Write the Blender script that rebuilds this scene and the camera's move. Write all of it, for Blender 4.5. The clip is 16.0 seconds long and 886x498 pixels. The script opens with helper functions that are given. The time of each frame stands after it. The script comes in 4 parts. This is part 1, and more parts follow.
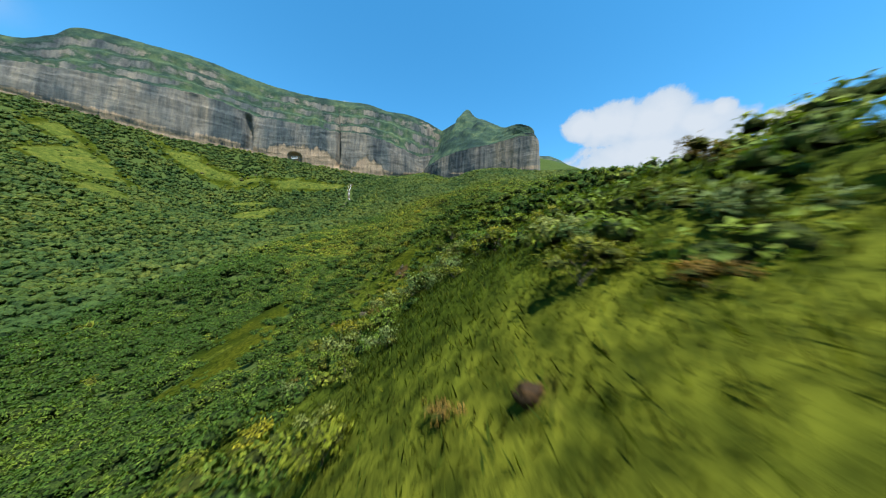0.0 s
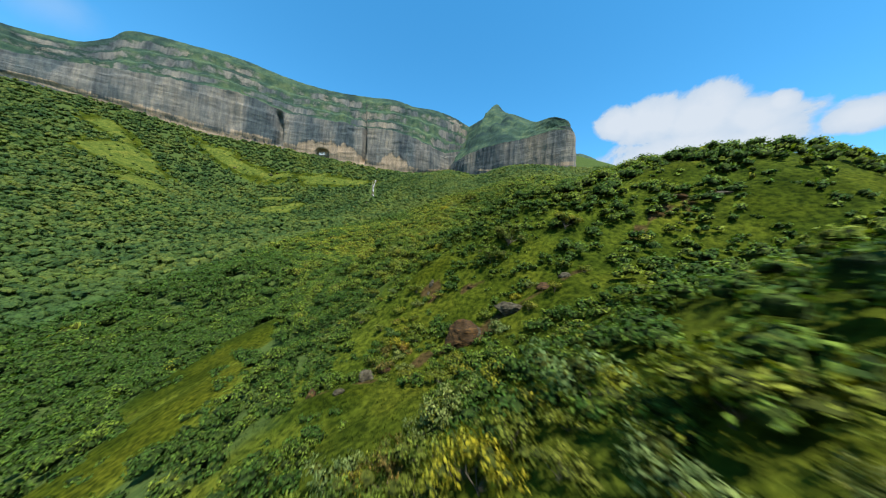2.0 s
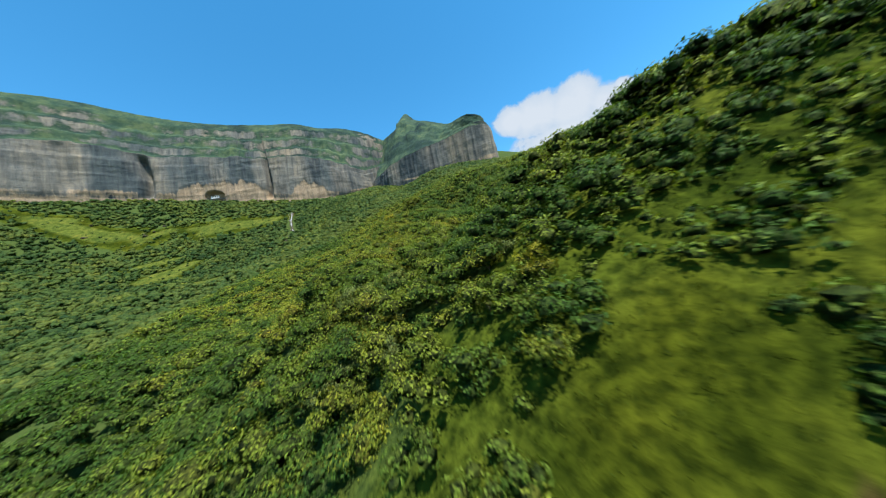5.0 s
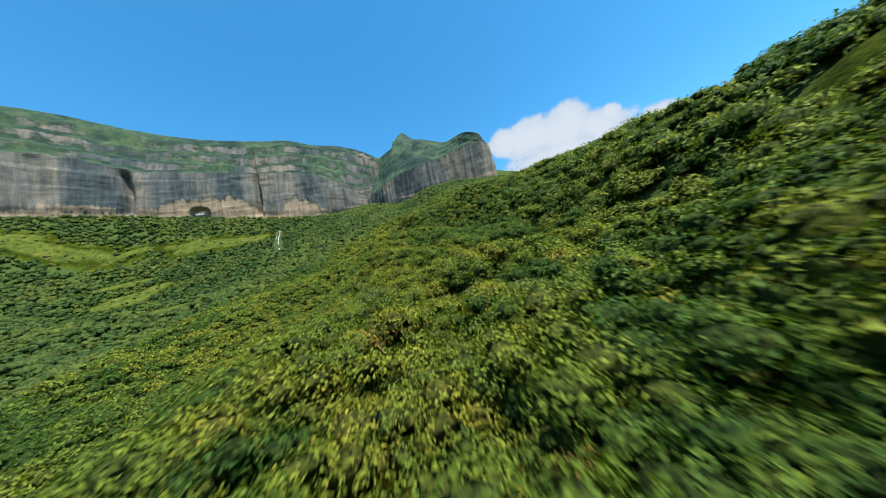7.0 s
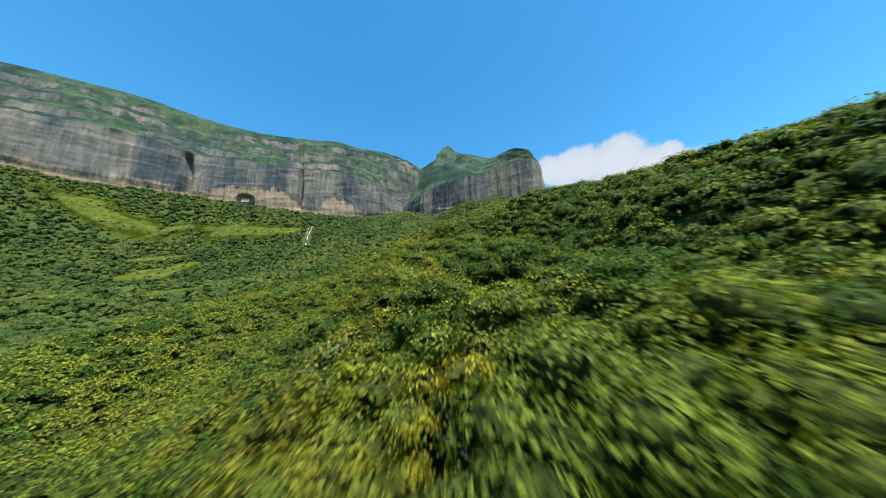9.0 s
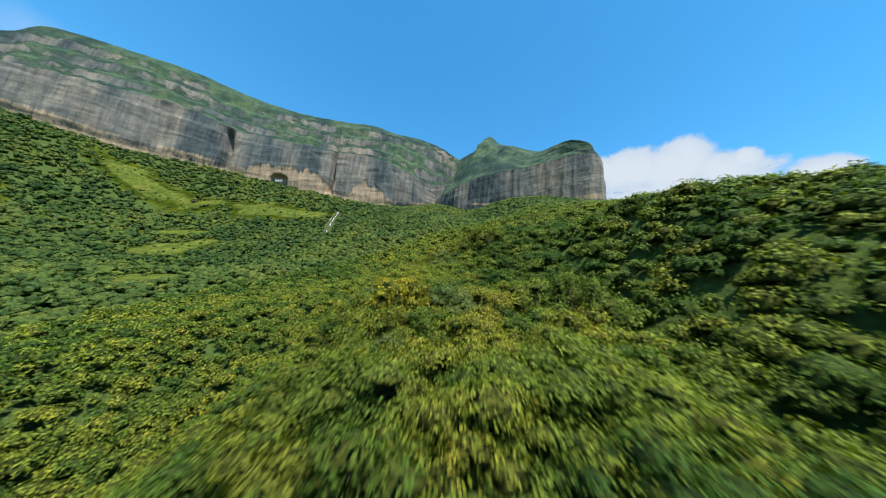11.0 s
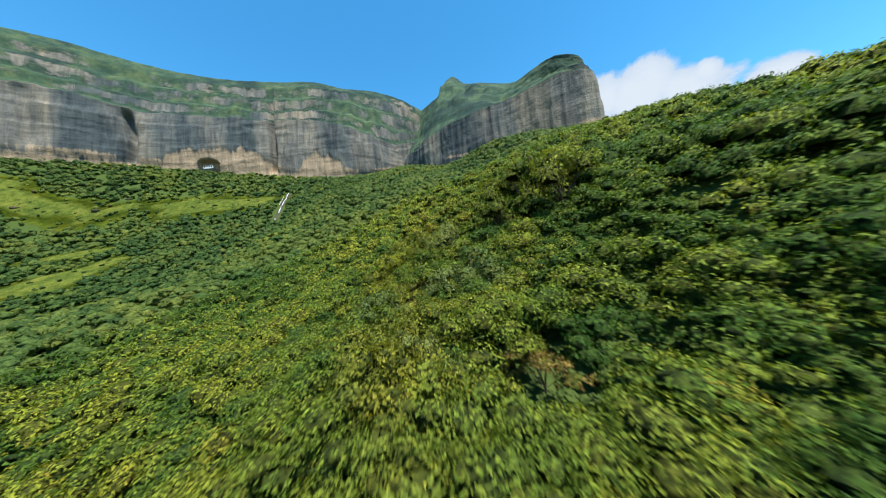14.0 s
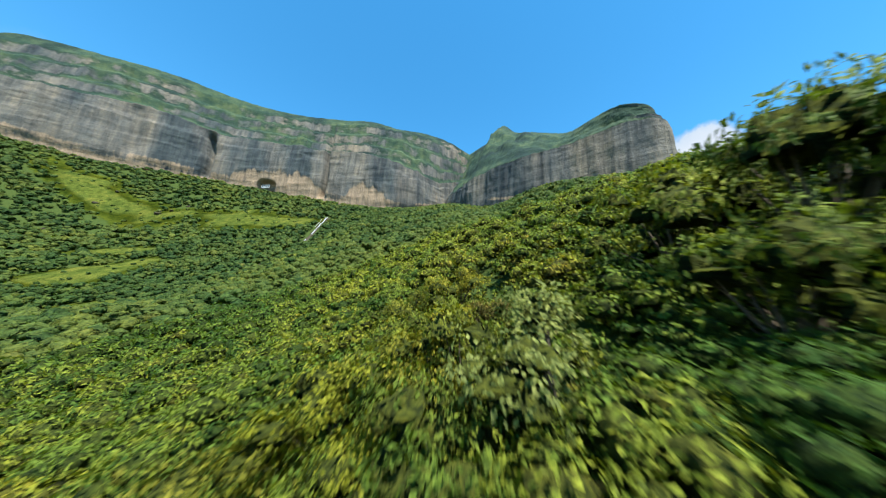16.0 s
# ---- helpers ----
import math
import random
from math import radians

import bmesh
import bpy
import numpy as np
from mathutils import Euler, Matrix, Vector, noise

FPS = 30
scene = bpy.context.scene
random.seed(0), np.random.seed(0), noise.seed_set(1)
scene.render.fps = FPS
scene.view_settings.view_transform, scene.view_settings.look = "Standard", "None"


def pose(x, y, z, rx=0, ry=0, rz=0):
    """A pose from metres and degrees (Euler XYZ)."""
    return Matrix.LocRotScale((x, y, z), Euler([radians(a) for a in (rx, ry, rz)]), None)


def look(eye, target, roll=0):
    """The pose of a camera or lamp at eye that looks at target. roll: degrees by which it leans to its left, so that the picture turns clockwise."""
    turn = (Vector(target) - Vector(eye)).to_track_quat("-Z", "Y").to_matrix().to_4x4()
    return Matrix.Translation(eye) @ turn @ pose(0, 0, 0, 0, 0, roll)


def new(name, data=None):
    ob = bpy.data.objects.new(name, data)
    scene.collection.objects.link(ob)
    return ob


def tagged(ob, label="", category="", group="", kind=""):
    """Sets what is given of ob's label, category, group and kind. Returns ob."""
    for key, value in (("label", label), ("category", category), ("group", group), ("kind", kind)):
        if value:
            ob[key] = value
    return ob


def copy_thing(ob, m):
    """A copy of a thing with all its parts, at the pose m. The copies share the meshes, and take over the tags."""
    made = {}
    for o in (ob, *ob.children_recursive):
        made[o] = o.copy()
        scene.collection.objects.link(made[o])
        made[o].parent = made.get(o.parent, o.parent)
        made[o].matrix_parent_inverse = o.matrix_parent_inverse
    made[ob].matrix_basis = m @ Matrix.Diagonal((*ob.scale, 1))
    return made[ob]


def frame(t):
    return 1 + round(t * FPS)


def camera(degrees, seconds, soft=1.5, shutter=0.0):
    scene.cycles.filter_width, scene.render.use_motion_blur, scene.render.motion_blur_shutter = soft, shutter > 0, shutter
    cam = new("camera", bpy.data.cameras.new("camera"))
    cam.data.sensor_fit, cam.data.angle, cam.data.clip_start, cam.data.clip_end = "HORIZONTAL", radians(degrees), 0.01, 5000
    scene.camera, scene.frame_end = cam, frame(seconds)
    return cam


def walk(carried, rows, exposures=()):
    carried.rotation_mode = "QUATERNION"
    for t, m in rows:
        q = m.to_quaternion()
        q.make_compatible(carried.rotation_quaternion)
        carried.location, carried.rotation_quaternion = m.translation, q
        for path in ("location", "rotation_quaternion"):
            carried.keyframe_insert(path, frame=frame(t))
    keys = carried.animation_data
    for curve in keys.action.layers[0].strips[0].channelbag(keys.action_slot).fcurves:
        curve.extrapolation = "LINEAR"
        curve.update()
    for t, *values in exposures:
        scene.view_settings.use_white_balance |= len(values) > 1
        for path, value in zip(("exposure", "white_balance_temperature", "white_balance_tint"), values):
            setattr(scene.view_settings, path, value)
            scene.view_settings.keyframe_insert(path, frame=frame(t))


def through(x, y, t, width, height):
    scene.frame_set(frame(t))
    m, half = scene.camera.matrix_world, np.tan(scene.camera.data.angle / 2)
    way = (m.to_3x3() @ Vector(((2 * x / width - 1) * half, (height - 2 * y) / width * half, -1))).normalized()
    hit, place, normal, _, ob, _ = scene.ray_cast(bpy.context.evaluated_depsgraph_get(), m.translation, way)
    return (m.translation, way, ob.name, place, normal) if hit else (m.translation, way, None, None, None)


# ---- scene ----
# ---------------------------------------------------------------- camera
cam = camera(118.5, 16.0, soft=1.15, shutter=0.36)
walk(cam, [
    (0.0, pose(-1.02, 0.59, -7.40, 92.13, -1.90, 0.06)),
    (0.5, pose(-1.65, 5.58, -6.80, 91.95, -3.99, 2.79)),
    (1.0, pose(-2.75, 11.28, -6.15, 91.73, -5.16, 4.58)),
    (1.5, pose(-4.25, 17.23, -5.54, 91.57, -5.12, 5.16)),
    (2.0, pose(-6.14, 23.14, -5.17, 91.62, -3.87, 4.73)),
    (2.5, pose(-8.26, 29.23, -4.82, 91.64, -1.86, 3.62)),
    (3.0, pose(-10.53, 35.45, -4.56, 91.76, 0.72, 1.81)),
    (3.5, pose(-12.83, 41.94, -4.30, 92.01, 3.78, -0.54)),
    (4.0, pose(-14.96, 48.82, -3.91, 92.36, 6.87, -2.98)),
    (4.5, pose(-16.85, 55.69, -3.52, 92.84, 9.58, -5.36)),
    (5.0, pose(-18.41, 62.76, -3.03, 93.78, 11.47, -7.41)),
    (5.2, pose(-18.87, 65.56, -2.71, 93.92, 12.28, -8.15)),
    (7.3, pose(-18.30, 93.61, 4.44, 98.07, 11.17, -8.59)),
    (7.5, pose(-18.24, 97.00, 4.95, 98.48, 10.72, -8.25)),
    (8.0, pose(-17.72, 106.50, 6.54, 99.87, 8.43, -7.05)),
    (8.5, pose(-17.14, 116.82, 8.56, 101.03, 5.39, -5.53)),
    (9.0, pose(-16.68, 127.82, 10.93, 101.75, 2.14, -3.74)),
    (9.2, pose(-16.35, 132.14, 11.87, 102.08, 0.86, -3.15)),
    (11.3, pose(-16.23, 183.69, 31.19, 100.28, -4.68, 1.70)),
    (11.5, pose(-16.63, 188.15, 32.04, 100.25, -4.19, 1.76)),
    (12.0, pose(-18.20, 198.62, 34.20, 99.74, -2.14, 1.41)),
    (12.5, pose(-19.71, 208.56, 36.58, 98.81, 0.56, 0.61)),
    (13.0, pose(-21.09, 218.15, 38.61, 97.29, 3.20, -0.38)),
    (13.5, pose(-21.98, 227.23, 40.46, 95.03, 5.09, -1.16)),
    (14.0, pose(-22.65, 235.73, 42.04, 92.60, 6.00, -1.49)),
    (14.5, pose(-23.04, 244.16, 43.45, 91.53, 5.74, -1.12)),
    (15.0, pose(-23.19, 252.68, 44.76, 92.76, 4.00, 0.28)),
    (15.5, pose(-23.19, 260.33, 45.97, 96.53, 1.00, 2.27)),
    (16.0, pose(-23.33, 268.83, 47.50, 101.69, -2.48, 4.56)),
], exposures=((0.0, 1.08, 5800, 7), (12.0, 1.1, 5800, 7), (16.0, 1.26, 5800, 7)))

# ---------------------------------------------------------------- sky, sun, cloud light
SUN_FROM = Vector((0.18, -0.34, 0.92)).normalized()
world = bpy.data.worlds.new("sky")
scene.world = world
world.use_nodes = True
wt = world.node_tree
sky = wt.nodes.new("ShaderNodeTexSky")
sky.sky_type = "NISHITA"
sky.sun_disc = False
sky.sun_elevation = math.asin(SUN_FROM.z)
sky.sun_rotation = math.atan2(SUN_FROM.x, SUN_FROM.y)
sky.altitude = 900
sky.air_density, sky.dust_density, sky.ozone_density = 1.0, 0.15, 1.2
background = wt.nodes["Background"]
background.inputs["Strength"].default_value = 0.122
depth = wt.nodes.new("ShaderNodeHueSaturation")
depth.inputs["Hue"].default_value, depth.inputs["Saturation"].default_value = 0.482, 1.28
wt.links.new(sky.outputs[0], depth.inputs["Color"])
wt.links.new(depth.outputs["Color"], background.inputs["Color"])

sun = new("sun", bpy.data.lights.new("sun", "SUN"))
sun.data.energy, sun.data.angle, sun.data.color = 5.0, radians(0.55), (1.0, 0.93, 0.82)
sun.matrix_world = look(SUN_FROM * 900, (0, 0, 0))


# ---------------------------------------------------------------- noise
def lattice(ix, iy, iz, seed):
    h = (ix.astype(np.int64) * 374761393 + iy.astype(np.int64) * 668265263
         + iz.astype(np.int64) * 2147483647 + seed * 144665) & 0xFFFFFFFF
    h = ((h ^ (h >> 13)) * 1274126177) & 0xFFFFFFFF
    h = ((h ^ (h >> 16)) * 2246822519) & 0xFFFFFFFF
    return ((h ^ (h >> 15)) & 0xFFFF) / 65535.0


def vnoise(x, y, z=0.0, seed=0):
    """Smooth value noise from -1 to 1."""
    x, y, z = np.broadcast_arrays(np.asarray(x, float), np.asarray(y, float), np.asarray(z, float))
    ix, iy, iz = np.floor(x), np.floor(y), np.floor(z)
    fx, fy, fz = x - ix, y - iy, z - iz
    fx, fy, fz = (f * f * (3 - 2 * f) for f in (fx, fy, fz))
    total = 0
    for a in (0, 1):
        for b in (0, 1):
            for c in (0, 1):
                weight = (fx if a else 1 - fx) * (fy if b else 1 - fy) * (fz if c else 1 - fz)
                total = total + weight * lattice(ix + a, iy + b, iz + c, seed)
    return total * 2 - 1


def fbm(x, y, z=0.0, seed=0, octaves=4):
    total, amp = 0, 0.5
    for k in range(octaves):
        total = total + amp * vnoise(np.asarray(x) * 2**k, np.asarray(y) * 2**k, np.asarray(z) * 2**k, seed + 17 * k)
        amp *= 0.5
    return total


def smooth(a, b, v):
    s = np.clip((np.asarray(v, float) - a) / (b - a), 0, 1)
    return s * s * (3 - 2 * s)


# ---------------------------------------------------------------- the lie of the land
ACROSS = [-1100, -750, -480, -300, -190, -110, -60, -30, -10, 8, 25, 48, 85, 150, 300]
ALONG = [-60, 0, 28, 55, 78, 105, 140, 185, 230, 275, 330, 420, 540, 700, 900]
NEAR_SLOPE = [
    (-32.7, -59.1, -77.5, -84.6, -77.8, -64.3, -50.4, -38.0, -27.8, -19.1, -13.6, -12.7, -14.6, -17.8, -24.2),  # y = -60
    (-15.3, -43.1, -60.9, -67.5, -63.2, -53.2, -41.8, -30.0, -17.2, -4.3, -5.3, -7.1, -7.2, -7.6, -9.8),  # y = 0
    (-10.2, -35.9, -53.1, -59.1, -56.1, -48.0, -37.7, -26.7, -14.5, -1.7, -4.2, -3.6, -1.6, -1.5, -3.6),  # y = 28
    (-3.4, -28.2, -45.8, -51.6, -49.5, -42.7, -33.0, -21.6, -15.4, -6.2, -3.9, 4.2, 6.5, 5.3, 2.1),  # y = 55
    (8.3, -18.2, -37.2, -45.3, -44.5, -38.1, -27.6, -14.8, -0.8, 9.7, 14.4, 21.0, 14.2, 11.6, 7.1),  # y = 78
]
MIDDLE_SLOPE = [
    (31.1, -1.8, -26.1, -38.7, -39.8, -33.8, -22.0, 0.2, 1.9, 7.8, 20.0, 26.3, 23.9, 20.1, 14.0),  # y = 105
    (70.3, 23.2, -11.3, -30.2, -32.8, -15.3, -9.6, 2.1, 11.6, 13.2, 26.3, 33.3, 33.1, 30.4, 24.3),  # y = 140
    (127.7, 57.6, 8.1, -17.0, -17.8, -6.3, -3.2, 17.3, 25.3, 22.4, 35.9, 45.2, 45.2, 43.6, 38.2),  # y = 185
    (187.8, 94.0, 28.1, -2.5, -3.1, 7.5, 2.6, 32.5, 32.8, 35.9, 54.0, 56.4, 58.4, 57.7, 52.4),  # y = 230
    (246.2, 127.4, 48.5, 14.1, 9.4, 18.5, 28.7, 39.9, 47.8, 56.9, 60.6, 65.7, 74.0, 73.1, 67.0),  # y = 275
]
UPPER_SLOPE = [
    (305, 159, 67, 30, 30, 32, 43, 58, 69, 77, 83, 87, 94, 93, 86),  # y = 330
    (347, 198, 79, 39, 49, 74, 86, 96, 99, 100, 107, 120, 128, 129, 122),  # y = 420
    (393, 261, 115, 108, 117, 137, 148, 148, 147, 150, 157, 173, 181, 183, 175),  # y = 540
    (426, 325, 250, 219, 208, 210, 216, 217, 214, 214, 216, 220, 231, 244, 254),  # y = 700
    (467, 385, 324, 299, 278, 288, 298, 300, 297, 289, 278, 268, 277, 304, 357),  # y = 900
]

LAND = np.array(NEAR_SLOPE + MIDDLE_SLOPE + UPPER_SLOPE)
GX, GY = np.array(ACROSS, float), np.array(ALONG, float)


def weights(g, v):
    """Four knots and their weights for a smooth curve through the knots g."""
    v = np.clip(v, g[0], g[-1])
    i = np.clip(np.searchsorted(g, v) - 1, 0, len(g) - 2)
    a, b, c, d = np.maximum(i - 1, 0), i, i + 1, np.minimum(i + 2, len(g) - 1)
    h = g[c] - g[b]
    s = (v - g[b]) / h
    h00, h10 = 2 * s**3 - 3 * s**2 + 1, s**3 - 2 * s**2 + s
    h01, h11 = -2 * s**3 + 3 * s**2, s**3 - s**2
    left, right = h10 * h / (g[c] - g[a]), h11 * h / (g[d] - g[b])
    return (a, b, c, d), (-left, h00 - right, h01 + left, right)


def canopy(x, y):
    """Height of the tops of the growth."""
    x, y = np.asarray(x, float), np.asarray(y, float)
    xi, xw = weights(GX, x)
    yi, yw = weights(GY, y)
    z = 0
    for i, u in zip(xi, xw):
        for j, v in zip(yi, yw):
            z = z + u * v * LAND[j, i]
    return z


LEDGES = [[(-22, 48.3), (-15.5, 50.8), (-10, 54), (-5.5, 55), (0, 56), (5, 57), (10, 58.8)], [(17, 63), (24, 68), (34, 67.5)],
          [(-12.2, 67.8), (-10.6, 65.6)], [(-5.6, 63.4), (-3.6, 63)], [(-12, 116.6), (-6.5, 118.4)]]
STREAM = [(-227, 624), (-222, 605), (-219, 591), (-213, 575), (-206, 557), (-199, 538), (-192, 525), (-194, 510), (-193, 492), (-201, 474)]


def away_from(line, x, y):
    """Distance to a line of places."""
    best = np.full(np.broadcast(x, y).shape, 1e9)
    for (ax, ay), (bx, by) in zip(line, line[1:]):
        s = np.clip(((x - ax) * (bx - ax) + (y - ay) * (by - ay)) / ((bx - ax) ** 2 + (by - ay) ** 2), 0, 1)
        best = np.minimum(best, np.hypot(x - ax - s * (bx - ax), y - ay - s * (by - ay)))
    return best


def bare(x, y):
    return np.maximum.reduce([smooth(1.7, 0.4, away_from(line, x, y) + 1.5 * fbm(x / 1.6, y / 1.6, 0, 12, 3) + 0.3) for line in LEDGES])


MEADOWS = [(-600, 428, 85, 40), (-560, 590, 95, 24), (-330, 608, 115, 26), (-400, 515, 45, 18), (-335, 468, 30, 30),
           (-52, 70, 9, 17), (-42, 52, 8, 12), (-12, 69.5, 5, 3.5), (-1, 6, 3.5, 12), (30, 76, 6, 5),
           (38, 62, 7, 5), (4, 56, 5, 2), (-17, 48, 4, 3), (-14, 114, 4, 5), (20, 98, 4, 6), (-500, 380, 60, 25),
           (-700, 470, 60, 20), (-260, 420, 25, 18), (-200, 330, 22, 14), (32, 120, 8, 8)]


def meadow(x, y):
    """1 in the grassy openings, 0 in the woods."""
    x, y = np.asarray(x, float), np.asarray(y, float)
    ragged = 0.35 * fbm(x / 14, y / 14, 0, 5, 3) + 0.75 * fbm(x / 45, y / 45, 0, 6, 4) * smooth(150, 300, y)
    m = np.zeros(np.broadcast(x, y).shape)
    for cx, cy, rx, ry in MEADOWS:
        m = np.maximum(m, smooth(1.25, 0.75, np.hypot((x - cx) / rx, (y - cy) / ry) + ragged))
    return m


def growth(x, y):
    """Mean height of what grows."""
    x, y = np.asarray(x, float), np.asarray(y, float)
    tall = 1.2 + 2.9 * smooth(58, 130, y) + 1.2 * smooth(-40, -130, x) * smooth(0, 60, y + 200)
    return tall * (1 - 0.5 * meadow(x, y))


def ground(x, y):
    x, y = np.asarray(x, float), np.asarray(y, float)
    fade = smooth(0, 900, np.maximum(np.maximum(GX[0] - x, x - GX[-1]), np.maximum(GY[0] - y, y - GY[-1])))
    z = canopy(x, y) - growth(x, y)
    z = z + 1.6 * fbm(x / 22, y / 22, 0, 3, 3) + 0.5 * fbm(x / 4, y / 4, 0, 8, 3)
    return z * (1 - fade) - 160 * fade


# the line kept free of branches by the open air over the slope
FREE_Y = [-10, 0, 30, 60, 95, 130, 185, 230, 270]
FREE_X = [-1, -1, -8.5, -18, -18, -16.5, -16.5, -22, -23.3]
FREE_Z = [-8, -7.4, -4.8, -3.0, 4.7, 11.4, 31.4, 41, 47.6]


# ---------------------------------------------------------------- materials
def material(name):
    m = bpy.data.materials.new(name)
    m.use_nodes = True
    t = m.node_tree
    return m, t, t.nodes["Principled BSDF"], t.nodes["Material Output"]


def node(t, kind, **inputs):
    n = t.nodes.new(kind)
    for key, value in inputs.items():
        n.inputs[key.replace("_", " ")].default_value = value
    return n


def ramp(t, source, stops):
    r = t.nodes.new("ShaderNodeValToRGB")
    while len(r.color_ramp.elements) < len(stops):
        r.color_ramp.elements.new(0.5)
    for e, (p, c) in zip(r.color_ramp.elements, stops):
        e.position = p
        e.color = (*c, 1) if len(c) == 3 else c
    t.links.new(source, r.inputs["Fac"])
    return r


def noise_at(t, scale, detail=4, stretch=None, rough=0.55):
    """Noise in metres of the world."""
    geo = t.nodes.new("ShaderNodeNewGeometry")
    source = geo.outputs["Position"]
    if stretch:
        mapping = t.nodes.new("ShaderNodeMapping")
        mapping.inputs["Scale"].default_value = stretch
        t.links.new(source, mapping.inputs["Vector"])
        source = mapping.outputs["Vector"]
    n = t.nodes.new("ShaderNodeTexNoise")
    n.inputs["Scale"].default_value, n.inputs["Detail"].default_value = scale, detail
    n.inputs["Roughness"].default_value = rough
    t.links.new(source, n.inputs["Vector"])
    return n.outputs["Fac"]


def mix(t, fac, a, b, kind="MIX"):
    n = t.nodes.new("ShaderNodeMix")
    n.data_type, n.blend_type = "RGBA", kind
    for socket, value in ((n.inputs["Factor"], fac), (n.inputs["A"], a), (n.inputs["B"], b)):
        if isinstance(value, (tuple, float, int)):
            socket.default_value = value if not isinstance(value, tuple) else (*value, 1)
        else:
            t.links.new(value, socket)
    return n.outputs["Result"]


def math_node(t, op, a, b):
    n = t.nodes.new("ShaderNodeMath")
    n.operation = op
    for socket, value in ((n.inputs[0], a), (n.inputs[1], b)):
        if isinstance(value, (float, int)):
            socket.default_value = value
        else:
            t.links.new(value, socket)
    return n.outputs[0]


def bump(t, bsdf, source, strength, distance):
    b = node(t, "ShaderNodeBump", Strength=strength, Distance=distance)
    t.links.new(source, b.inputs["Height"])
    t.links.new(b.outputs["Normal"], bsdf.inputs["Normal"])


def leaf_material(name, dark, mid, light, tree_scale=0.0, gloss=0.62, through=0.2, mottling=2.6):
    """Leaves that differ from one to the next, and from plant to plant."""
    m, t, bsdf, out = material(name)
    geo = t.nodes.new("ShaderNodeNewGeometry")
    leaf = ramp(t, geo.outputs["Random Per Island"], [(0.0, dark), (0.5, mid), (1.0, light)])
    colour = leaf.outputs["Color"]
    if tree_scale:
        tone = t.nodes.new("ShaderNodeAttribute")
        tone.attribute_name = "plant_tone"
        # Tone 0 runs extra dark, so that low-toned slopes look shaded.
        hue = ramp(t, tone.outputs["Fac"], [(0.0, (0.27, 0.46, 0.54)), (0.3, (0.70, 0.86, 0.85)), (0.6, (1.0, 1.02, 0.9)), (0.85, (1.28, 1.16, 0.9)), (1.0, (1.6, 1.05, 1.0))])
        colour = mix(t, 1.0, colour, hue.outputs["Color"], "MULTIPLY")
        patch = noise_at(t, 0.012, 3)
        wide = ramp(t, patch, [(0.35, (0.80, 0.90, 0.92)), (0.5, (1.0, 1.0, 1.0)), (0.65, (1.16, 1.11, 0.9))])
        colour = mix(t, 1.0, colour, wide.outputs["Color"], "MULTIPLY")
    else:
        info = t.nodes.new("ShaderNodeObjectInfo")
        each = ramp(t, info.outputs["Random"], [(0.0, (0.7, 0.85, 0.85)), (0.5, (1.0, 1.0, 1.0)), (1.0, (1.35, 1.2, 0.95))])
        colour = mix(t, 1.0, colour, each.outputs["Color"], "MULTIPLY")
    # Mottled colour; its dark spots paint the shaded gaps between leaf clusters.
    mottle = ramp(t, noise_at(t, mottling, 3, None, 0.6), [(0.36, (0.66, 0.7, 0.72)), (0.5, (0.98, 0.98, 0.98)), (0.64, (1.25, 1.22, 1.15))]).outputs["Color"]
    colour = mix(t, 1.0, colour, mottle, "MULTIPLY")
    tuft = node(t, "ShaderNodeTexVoronoi", Scale=mottling * 1.5, Randomness=1.0)
    t.links.new(geo.outputs["Position"], tuft.inputs["Vector"])
    tufts = t.nodes.new("ShaderNodeSeparateColor")
    t.links.new(tuft.outputs["Color"], tufts.inputs[0])
    shade = ramp(t, tufts.outputs[0], [(0.0, (0.70, 0.74, 0.76)), (0.5, (1.0, 1.0, 1.0)), (1.0, (1.22, 1.18, 1.12))]).outputs["Color"]
    colour = mix(t, 1.0, colour, shade, "MULTIPLY")
    t.links.new(colour, bsdf.inputs["Base Color"])
    bsdf.inputs["Roughness"].default_value = gloss
    bsdf.inputs["Specular IOR Level"].default_value = 0.10
    relief = math_node(t, "SUBTRACT", noise_at(t, mottling * 2.2, 3), tuft.outputs["Distance"])
    bump(t, bsdf, relief, 0.7, 0.5 / mottling)
    translucent = t.nodes.new("ShaderNodeBsdfTranslucent")
    bright = mix(t, 1.0, colour, (1.5, 1.6, 0.5), "MULTIPLY")
    t.links.new(bright, translucent.inputs["Color"])
    both = t.nodes.new("ShaderNodeMixShader")
    both.inputs["Fac"].default_value = through
    t.links.new(bsdf.outputs[0], both.inputs[1])
    t.links.new(translucent.outputs[0], both.inputs[2])
    t.links.new(both.outputs[0], out.inputs["Surface"])
    return m


GREEN = leaf_material("green_leaves", (0.070, 0.095, 0.010), (0.108, 0.136, 0.014), (0.155, 0.180, 0.022), mottling=3.0)
OLIVE = leaf_material("olive_leaves", (0.095, 0.100, 0.009), (0.145, 0.148, 0.014), (0.20, 0.192, 0.024), mottling=3.0)
BLUISH = leaf_material("greyish_green_leaves", (0.084, 0.110, 0.028), (0.126, 0.154, 0.042), (0.175, 0.202, 0.062), mottling=3.0)
YELLOW = leaf_material("yellow_green_leaves", (0.12, 0.120, 0.006), (0.195, 0.186, 0.010), (0.270, 0.248, 0.022), mottling=3.0)
RUSTY = leaf_material("rusty_leaves", (0.09, 0.062, 0.012), (0.16, 0.102, 0.02), (0.23, 0.155, 0.04), mottling=3.0)
